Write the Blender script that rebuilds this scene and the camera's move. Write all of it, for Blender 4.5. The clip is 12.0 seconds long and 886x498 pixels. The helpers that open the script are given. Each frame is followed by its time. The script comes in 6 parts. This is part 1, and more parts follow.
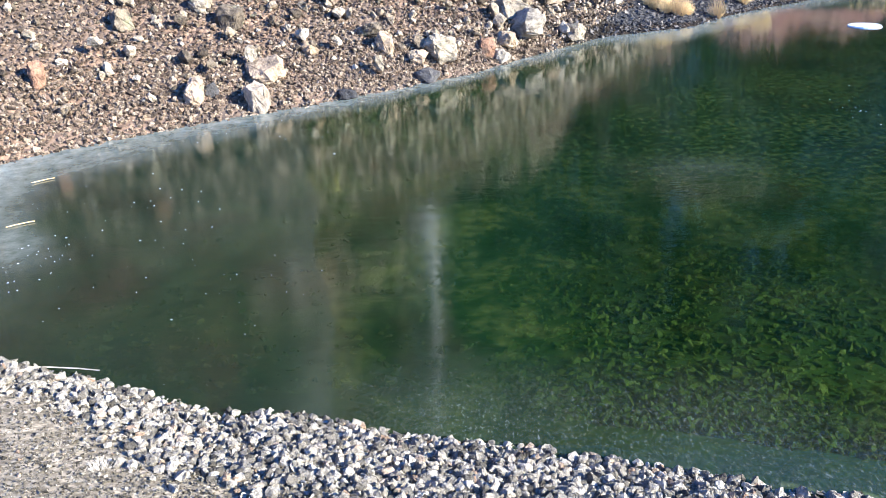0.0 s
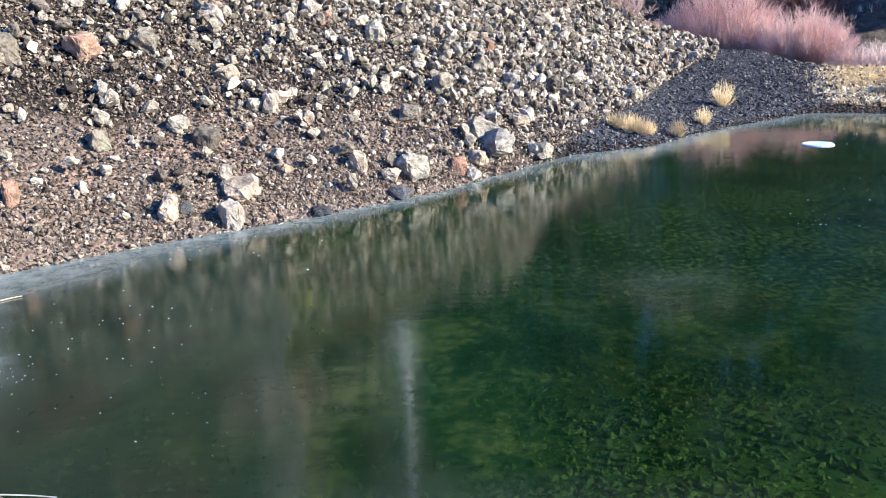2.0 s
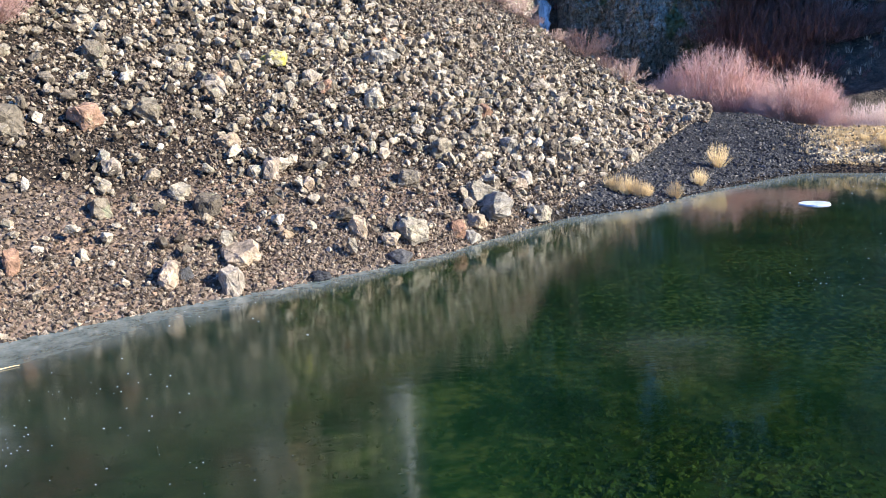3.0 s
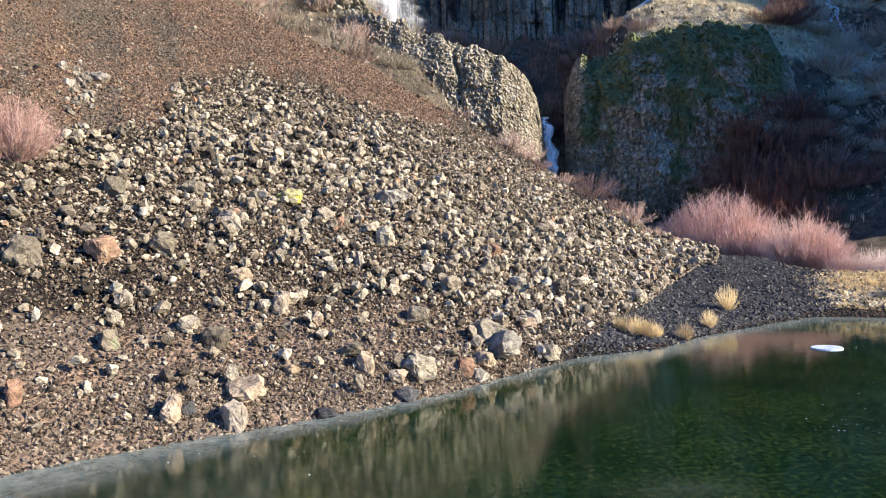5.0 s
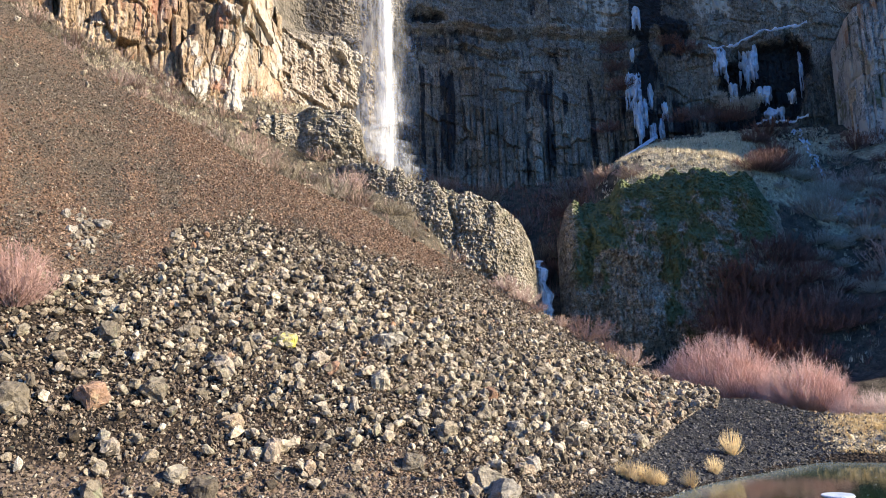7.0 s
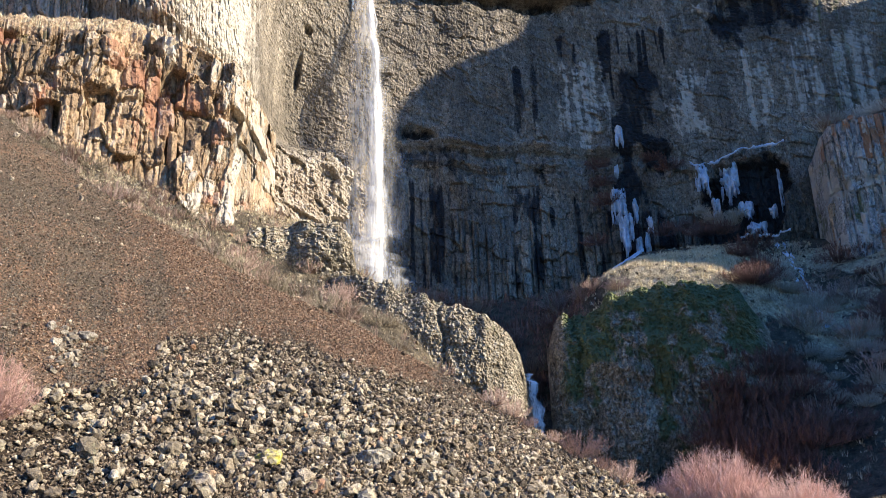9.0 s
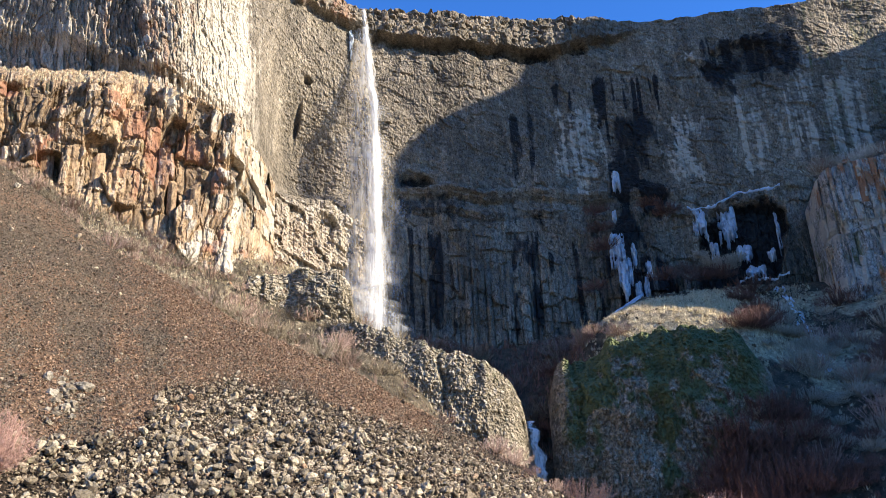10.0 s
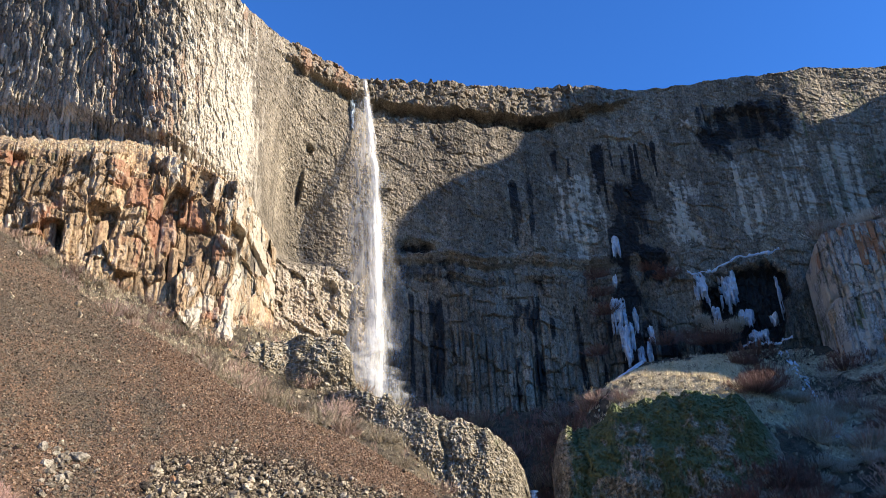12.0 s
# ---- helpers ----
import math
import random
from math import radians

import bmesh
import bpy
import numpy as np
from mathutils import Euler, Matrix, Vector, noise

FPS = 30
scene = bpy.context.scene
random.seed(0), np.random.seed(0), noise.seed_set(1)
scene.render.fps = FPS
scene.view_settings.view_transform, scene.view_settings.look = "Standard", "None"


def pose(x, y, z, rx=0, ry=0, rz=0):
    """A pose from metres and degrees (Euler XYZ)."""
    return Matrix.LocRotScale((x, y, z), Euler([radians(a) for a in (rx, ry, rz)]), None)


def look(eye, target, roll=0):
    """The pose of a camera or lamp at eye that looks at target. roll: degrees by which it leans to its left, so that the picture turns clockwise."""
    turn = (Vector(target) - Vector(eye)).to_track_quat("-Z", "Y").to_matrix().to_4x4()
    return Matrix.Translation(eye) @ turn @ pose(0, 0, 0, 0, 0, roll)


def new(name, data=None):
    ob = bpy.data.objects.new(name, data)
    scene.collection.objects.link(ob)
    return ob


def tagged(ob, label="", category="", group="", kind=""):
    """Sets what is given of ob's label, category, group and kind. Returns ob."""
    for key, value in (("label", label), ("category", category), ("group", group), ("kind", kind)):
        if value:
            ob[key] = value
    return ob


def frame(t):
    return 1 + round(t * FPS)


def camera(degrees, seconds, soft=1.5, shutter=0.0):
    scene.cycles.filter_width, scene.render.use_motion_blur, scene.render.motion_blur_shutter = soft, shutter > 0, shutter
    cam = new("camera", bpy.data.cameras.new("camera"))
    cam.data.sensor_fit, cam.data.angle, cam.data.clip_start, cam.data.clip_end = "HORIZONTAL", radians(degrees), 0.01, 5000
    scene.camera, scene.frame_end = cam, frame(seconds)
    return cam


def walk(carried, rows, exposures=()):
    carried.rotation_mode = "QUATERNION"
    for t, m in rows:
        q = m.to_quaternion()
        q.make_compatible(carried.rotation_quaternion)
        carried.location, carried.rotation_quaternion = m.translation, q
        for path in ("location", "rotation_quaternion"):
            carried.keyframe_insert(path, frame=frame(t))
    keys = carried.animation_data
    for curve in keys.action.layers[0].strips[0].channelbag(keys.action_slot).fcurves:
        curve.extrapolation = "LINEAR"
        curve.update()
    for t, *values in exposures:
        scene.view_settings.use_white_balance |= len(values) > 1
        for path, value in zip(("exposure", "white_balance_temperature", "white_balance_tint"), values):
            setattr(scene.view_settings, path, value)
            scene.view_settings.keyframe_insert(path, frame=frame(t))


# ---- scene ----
cam = camera(58.486, 12.0, soft=0.45)
PATH = [
    (0.0, pose(0, 0, 3.8, 65.173, 2.08, -2.14)),
    (0.5, pose(0, 0, 3.8, 65.843, 2.354, -2.077)),
    (1.0, pose(0, 0, 3.8, 67.784, 2.7, -2.322)),
    (1.5, pose(0, 0, 3.8, 70.509, 2.325, -3.284)),
    (2.0, pose(0, 0, 3.8, 73.38, 1.905, -4.119)),
    (2.5, pose(0, 0, 3.8, 75.853, 2.258, -4.389)),
    (3.0, pose(0, 0, 3.8, 77.96, 2.563, -4.288)),
    (4.8, pose(0, 0, 3.8, 86.876, 1.618, -3.359)),
    (5.0, pose(0, 0, 3.8, 87.904, 1.654, -3.537)),
    (5.5, pose(0, 0, 3.8, 90.645, 1.796, -3.812)),
    (6.0, pose(0, 0, 3.8, 93.328, 2.066, -3.66)),
    (6.5, pose(0, 0, 3.8, 95.632, 1.993, -3.648)),
    (7.0, pose(0, 0, 3.8, 98.228, 1.95, -3.816)),
    (7.2, pose(0, 0, 3.8, 99.303, 1.948, -3.908)),
    (8.8, pose(0, 0, 3.8, 105.736, 1.966, -4.451)),
    (9.0, pose(0, 0, 3.8, 106.321, 2.064, -4.59)),
    (9.5, pose(0, 0, 3.8, 107.867, 2.36, -4.6)),
    (10.0, pose(0, 0, 3.8, 109.687, 2.566, -4.499)),
    (10.5, pose(0, 0, 3.8, 111.435, 3.07, -3.975)),
    (11.0, pose(0, 0, 3.8, 112.966, 3.188, -3.947)),
    (11.5, pose(0, 0, 3.8, 113.98, 2.992, -4.286)),
    (12.0, pose(0, 0, 3.8, 114.435, 2.806, -4.347)),
]
EXPOSURES = [(0.0, 1.90, 5700, 10), (1.5, 1.72, 5450, 10), (3.0, 1.42, 5750, 10), (5.0, 1.29, 6250, 10), (7.2, 1.19, 6400, 10), (9.0, 1.16, 6450, 10), (10.4, 1.20, 6500, 10),
             (11.0, 1.17, 6500, 10), (11.5, 1.14, 6500, 10), (12.0, 1.02, 6500, 10)]
walk(cam, PATH, EXPOSURES)
EYE_Z = 3.8

# ---- daylight: clear winter sky, low sun from the right and behind ----
SUN_AZ, SUN_EL = 116.0, 25.0          # degrees, clockwise from +y; above the horizon
world = bpy.data.worlds.new("world")
scene.world = world
world.use_nodes = True
wn = world.node_tree.nodes
sky = wn.new("ShaderNodeTexSky")
sky.sky_type = "NISHITA"
sky.sun_disc = False
sky.sun_elevation = radians(SUN_EL)
sky.sun_rotation = radians(SUN_AZ)
sky.altitude = 200
sky.air_density, sky.dust_density, sky.ozone_density = 1.3, 0.0, 10.0
wn["Background"].inputs["Strength"].default_value = 0.097
deep = wn.new("ShaderNodeMix")
deep.data_type, deep.blend_type = "RGBA", "MULTIPLY"
deep.inputs[0].default_value = 1.0
deep.inputs[7].default_value = (0.62, 0.94, 1.30, 1)
world.node_tree.links.new(sky.outputs[0], deep.inputs[6])
world.node_tree.links.new(deep.outputs[2], wn["Background"].inputs["Color"])
sun_data = bpy.data.lights.new("sun", "SUN")
sun_data.energy, sun_data.angle, sun_data.color = 5.0, radians(0.5), (1.0, 0.89, 0.715)
sun = new("sun", sun_data)
S = Vector((math.sin(radians(SUN_AZ)) * math.cos(radians(SUN_EL)), math.cos(radians(SUN_AZ)) * math.cos(radians(SUN_EL)), math.sin(radians(SUN_EL))))
sun.matrix_world = look(S * 300, (0, 0, 0))


# ---- small helpers ----
def lerp_table(rows):
    """A function of azimuth (degrees) from (azimuth, value) rows."""
    a, v = np.array(rows, float).T
    return lambda az: np.interp(az, a, v)


def hash01(i, j, seed):
    n = (np.asarray(i).astype(np.int64) * 374761393 + np.asarray(j).astype(np.int64) * 668265263 + seed * 974634777) & 0x7FFFFFFF
    n = ((n ^ (n >> 13)) * 1274126177) & 0x7FFFFFFF
    n = ((n ^ (n >> 15)) * 668265263) & 0x7FFFFFFF
    return ((n ^ (n >> 16)) & 0xFFFFF) / float(0xFFFFF)


def vnoise(u, v, seed=0):
    """Smooth value noise, -1 to 1."""
    i, j = np.floor(u), np.floor(v)
    fu, fv = u - i, v - j
    fu, fv = fu * fu * (3 - 2 * fu), fv * fv * (3 - 2 * fv)
    a = hash01(i, j, seed) * (1 - fu) + hash01(i + 1, j, seed) * fu
    b = hash01(i, j + 1, seed) * (1 - fu) + hash01(i + 1, j + 1, seed) * fu
    return 2 * (a * (1 - fv) + b * fv) - 1


def fbm(u, v, seed=0, octaves=4):
    s = 0.0
    for k in range(octaves):
        s = s + vnoise(u * 2 ** k + 17 * k, v * 2 ** k, seed + k) / 2 ** k
    return s / 1.7


def cells(u, v, seed=0, jitter=0.85):
    """Jittered cells: a random value for the cell and how far the point is from the joint (0 at the joint)."""
    i0, j0 = np.floor(u), np.floor(v)
    f1, f2, val = np.full(np.shape(u), 9.0), np.full(np.shape(u), 9.0), np.zeros(np.shape(u))
    for di in (-1, 0, 1):
        for dj in (-1, 0, 1):
            i, j = i0 + di, j0 + dj
            pu = i + 0.5 + jitter * (hash01(i, j, seed) - 0.5)
            pv = j + 0.5 + jitter * (hash01(i, j, seed + 11) - 0.5)
            d = np.hypot(u - pu, v - pv)
            near = d < f1
            f2 = np.where(near, f1, np.minimum(f2, d))
            val = np.where(near, hash01(i, j, seed + 23), val)
            f1 = np.where(near, d, f1)
    return val, f2 - f1


def facets(u, v, seed=0, jitter=0.9, upright=1.0):
    """Like cells, with a random slant of each cell's face: (value, distance from the joint, slant)."""
    i0, j0 = np.floor(u), np.floor(v)
    f1, f2 = np.full(np.shape(u), 9.0), np.full(np.shape(u), 9.0)
    val, slant = np.zeros(np.shape(u)), np.zeros(np.shape(u))
    for di in (-1, 0, 1):
        for dj in (-1, 0, 1):
            i, j = i0 + di, j0 + dj
            du = u - (i + 0.5 + jitter * (hash01(i, j, seed) - 0.5))
            dv = v - (j + 0.5 + jitter * (hash01(i, j, seed + 11) - 0.5))
            d = np.hypot(du, dv)
            near = d < f1
            f2 = np.where(near, f1, np.minimum(f2, d))
            val = np.where(near, hash01(i, j, seed + 23), val)
            slant = np.where(near, du * (2 * hash01(i, j, seed + 31) - 1) + upright * dv * (2 * hash01(i, j, seed + 37) - 1), slant)
            f1 = np.where(near, d, f1)
    return val, f2 - f1, slant


def colonnade(u, z, height, seed):
    """Upright columns a unit of u wide with two flat faces each, broken across: (block value, distance from the joint, ridge 0 to 1, column value)."""
    u = u + 0.30 * np.sin(2.1 * u + seed) * np.cos(0.83 * u)
    i = np.floor(u)
    f = u - i
    col = hash01(i, 0 * i, seed + 1)
    tall = height * (0.45 + 1.3 * hash01(i, 0 * i, seed))
    v = z / tall + hash01(i, 0 * i, seed + 3)
    j = np.floor(v)
    g = (v - j) * tall
    peak = 0.2 + 0.6 * hash01(i, j, seed + 9)
    ridge = np.minimum(f / peak, (1 - f) / (1 - peak))
    gap = np.minimum(np.minimum(f, 1 - f), np.minimum(g, tall - g) * 0.7)
    return hash01(i, j, seed + 5), gap, ridge, col


def polar(az, r, z):
    a = np.radians(az)
    return np.stack([np.sin(a) * r, np.cos(a) * r, z], -1)


def mesh(name, verts, faces, mats, smooth=False, attrs=None, slots=None):
    me = bpy.data.meshes.new(name)
    verts, faces = np.asarray(verts, np.float32).reshape(-1, 3), np.asarray(faces, np.int32)
    k = faces.shape[1]
    me.vertices.add(len(verts))
    me.vertices.foreach_set("co", verts.ravel())
    me.loops.add(faces.size)
    me.loops.foreach_set("vertex_index", faces.ravel())
    me.polygons.add(len(faces))
    me.polygons.foreach_set("loop_start", np.arange(0, faces.size, k, dtype=np.int32))
    me.polygons.foreach_set("use_smooth", np.full(len(faces), smooth))
    for m in mats if isinstance(mats, (list, tuple)) else [mats]:
        me.materials.append(m)
    if slots is not None:
        me.polygons.foreach_set("material_index", np.asarray(slots, np.int32))
    for key, value in (attrs or {}).items():
        at = me.attributes.new(key, "FLOAT", "POINT")
        at.data.foreach_set("value", np.asarray(value, np.float32).ravel())
    me.update(calc_edges=True)
    return me


def grid_faces(n, m, flip=False):
    """Quads of an n x m grid of vertices, rows first."""
    i = np.arange(n - 1)[:, None] * m + np.arange(m - 1)[None, :]
    q = np.stack([i, i + 1, i + m + 1, i + m], -1).reshape(-1, 4)
    return q[:, ::-1] if flip else q


def part(name, me, parent, label=""):
    ob = new(name, me)
    ob.parent = parent
    if label:
        tagged(ob, label)
    return ob


# ---- materials ----
class Nodes:
    """A node material, written line by line."""

    def __init__(self, name):
        self.mat = bpy.data.materials.new(name)
        self.mat.use_nodes = True
        self.tree = self.mat.node_tree
        self.bsdf = self.tree.nodes["Principled BSDF"]
        self.out = self.tree.nodes["Material Output"]
        self.geo = self.tree.nodes.new("ShaderNodeNewGeometry")
        self.co = self.geo.outputs["Position"]

    def link(self, a, b):
        self.tree.links.new(a, b)

    def val(self, socket, v):
        if hasattr(v, "is_linked"):
            self.link(v, socket)
        else:
            socket.default_value = v

    def scaled(self, sx, sy, sz, source=None):
        n = self.tree.nodes.new("ShaderNodeMapping")
        n.inputs["Scale"].default_value = (sx, sy, sz)
        self.link(source or self.co, n.inputs["Vector"])
        return n.outputs[0]

    def noise(self, scale, detail=4, rough=0.55, vec=None, distort=0.0):
        n = self.tree.nodes.new("ShaderNodeTexNoise")
        n.inputs["Scale"].default_value, n.inputs["Detail"].default_value = scale, detail
        n.inputs["Roughness"].default_value, n.inputs["Distortion"].default_value = rough, distort
        self.link(vec or self.co, n.inputs["Vector"])
        return n.outputs["Fac"]

    def voronoi(self, scale, feature="F1", vec=None, out="Distance"):
        n = self.tree.nodes.new("ShaderNodeTexVoronoi")
        n.feature = feature
        n.inputs["Scale"].default_value = scale
        self.link(vec or self.co, n.inputs["Vector"])
        return n.outputs[out]

    def ramp(self, fac, stops):
        n = self.tree.nodes.new("ShaderNodeValToRGB")
        els = n.color_ramp.elements
        while len(els) < len(stops):
            els.new(0.5)
        for e, (p, c) in zip(els, stops):
            e.position = p
            e.color = (c, c, c, 1) if isinstance(c, (int, float)) else (*c, 1)
        self.link(fac, n.inputs[0])
        return n.outputs[0]

    def mix(self, fac, a, b, mode="MIX"):
        n = self.tree.nodes.new("ShaderNodeMix")
        n.data_type, n.blend_type = "RGBA", mode
        self.val(n.inputs[0], fac)
        for s, v in ((n.inputs[6], a), (n.inputs[7], b)):
            self.val(s, (*v, 1) if isinstance(v, tuple) else v)
        return n.outputs[2]

    def math(self, op, a, b=0.0, clamp=False):
        n = self.tree.nodes.new("ShaderNodeMath")
        n.operation, n.use_clamp = op, clamp
        self.val(n.inputs[0], a)
        self.val(n.inputs[1], b)
        return n.outputs[0]

    def attr(self, key):
        n = self.tree.nodes.new("ShaderNodeAttribute")
        n.attribute_name = key
        return n.outputs["Fac"]

    def random(self):
        return self.tree.nodes.new("ShaderNodeObjectInfo").outputs["Random"]

    def island(self):
        return self.geo.outputs["Random Per Island"]

    def bump(self, height, strength=0.5, distance=0.05):
        n = self.tree.nodes.new("ShaderNodeBump")
        n.inputs["Strength"].default_value, n.inputs["Distance"].default_value = strength, distance
        self.link(height, n.inputs["Height"])
        self.link(n.outputs[0], self.bsdf.inputs["Normal"])
        return n.outputs[0]

    def finish(self, color, rough=0.9, spec=0.25):
        self.val(self.bsdf.inputs["Base Color"], (*color, 1) if isinstance(color, tuple) else color)
        self.val(self.bsdf.inputs["Roughness"], rough)
        self.bsdf.inputs["Specular IOR Level"].default_value = spec
        return self.mat


def rock_material(name, palette, per_island, grain=9.0, lichen=0.0, lichen_tone=(0.33, 0.34, 0.20), spread=0.60):
    """Broken basalt: each stone its own tone, mottled, some with a pale or rusty face."""
    n = Nodes(name)
    pick = n.island() if per_island else n.random()
    base = n.ramp(pick, palette)
    mottle = n.ramp(n.noise(grain, 5, 0.65), [(0.3, 0.55), (0.5, 0.95), (0.72, 1.35)])
    col = n.mix(1.0, base, mottle, "MULTIPLY")
    if lichen:
        spots = n.ramp(n.noise(grain * 0.45, 4, 0.6), [(spread, 0.0), (spread + 0.10, lichen)])
        col = n.mix(spots, col, lichen_tone)
    # noise-placed dark blotches, put in the colour for shade in crevices
    crevice_tone = n.ramp(n.noise(grain * 0.6, 5, 0.7, None, 0.6), [(0.38, 0.35), (0.52, 1.0)])
    col = n.mix(0.7, col, crevice_tone, "MULTIPLY")
    n.bump(n.math("ADD", n.noise(grain * 2.5, 5, 0.7), n.math("MULTIPLY", n.voronoi(grain * 0.9), 0.8)), 1.0, 0.06)
    return n.finish(col, 0.9, 0.25)


TALUS = [(0.0, (0.055, 0.043, 0.031)), (0.28, (0.21, 0.165, 0.112)), (0.6, (0.40, 0.325, 0.225)), (0.85, (0.56, 0.465, 0.33)),
         (0.96, (0.62, 0.54, 0.40)), (1.0, (0.40, 0.22, 0.12))]
SCREE = [(0.0, (0.10, 0.063, 0.041)), (0.35, (0.27, 0.165, 0.104)), (0.75, (0.40, 0.256, 0.165)), (0.95, (0.40, 0.29, 0.20)), (1.0, (0.50, 0.41, 0.31))]
SHORE = [(0.0, (0.13, 0.118, 0.096)), (0.3, (0.36, 0.33, 0.27)), (0.65, (0.62, 0.565, 0.46)), (0.9, (0.80, 0.735, 0.60)), (1.0, (0.46, 0.31, 0.20))]
M_talus = rock_material("talus_basalt", TALUS, True, 7.0, 0.35)
M_rubble = rock_material("rubble_basalt", [(0.0, (0.05, 0.037, 0.026)), (0.3, (0.155, 0.114, 0.078)), (0.7, (0.30, 0.228, 0.157)), (1.0, (0.48, 0.385, 0.27))], True, 9.0)
M_toe_gravel = rock_material("brown_gravel", [(0.0, (0.08, 0.057, 0.041)), (0.45, (0.225, 0.158, 0.108)), (0.8, (0.33, 0.234, 0.158)), (1.0, (0.44, 0.35, 0.255))], True, 14.0)
M_grey_scree = rock_material("grey_scree_stone", [(0.0, (0.12, 0.096, 0.071)), (0.6, (0.19, 0.153, 0.112)), (1.0, (0.30, 0.245, 0.18))], True, 12.0)
M_boulder = rock_material("boulder_basalt", [(0.0, (0.14, 0.112, 0.08)), (0.5, (0.31, 0.257, 0.18)), (1.0, (0.50, 0.43, 0.31))], False, 7.0, 0.6)
M_pale_boulder = rock_material("pale_boulder", [(0.0, (0.30, 0.26, 0.20)), (0.5, (0.40, 0.355, 0.28)), (1.0, (0.43, 0.33, 0.23))], False, 5.0)
M_tan = rock_material("tan_boulder", [(0.0, (0.33, 0.24, 0.15)), (0.5, (0.42, 0.32, 0.21)), (1.0, (0.47, 0.36, 0.25))], False, 5.0)
M_rust = rock_material("rust_boulder", [(0.0, (0.28, 0.155, 0.095)), (1.0, (0.38, 0.235, 0.15))], False, 5.0, 0.3)
M_yellow = rock_material("yellow_lichen_boulder", [(0.0, (0.34, 0.30, 0.20)), (1.0, (0.40, 0.35, 0.24))], False, 5.0, 0.9, (0.62, 0.54, 0.10), 0.48)
M_dark_boulder = rock_material("wet_dark_boulder", [(0.0, (0.05, 0.05, 0.052)), (1.0, (0.11, 0.105, 0.10))], False, 6.0)
M_pale_cluster = rock_material("pale_rock", [(0.0, (0.15, 0.12, 0.09)), (0.5, (0.30, 0.25, 0.18)), (1.0, (0.48, 0.42, 0.32))], True, 8.0)
M_scree = rock_material("scree_stone", SCREE, True, 12.0)
M_shore = rock_material("crushed_shore_stone", SHORE, True, 22.0)
M_bank_grit = rock_material("bank_gravel", [(0.0, (0.11, 0.096, 0.068)), (0.5, (0.30, 0.262, 0.188)), (0.9, (0.50, 0.44, 0.325)), (1.0, (0.78, 0.71, 0.57))], True, 26.0)
M_shore_one = rock_material("crushed_shore_rock", SHORE, False, 22.0)
M_dark_gravel = rock_material("dark_gravel", [(0.0, (0.045, 0.044, 0.045)), (0.55, (0.12, 0.115, 0.11)), (0.88, (0.22, 0.20, 0.18)), (1.0, (0.36, 0.32, 0.27))], True, 16.0)
M_bed_stone = rock_material("algae_stone", [(0.0, (0.085, 0.115, 0.05)), (0.5, (0.125, 0.155, 0.062)), (0.85, (0.18, 0.20, 0.08)), (1.0, (0.26, 0.26, 0.13))], True, 10.0)


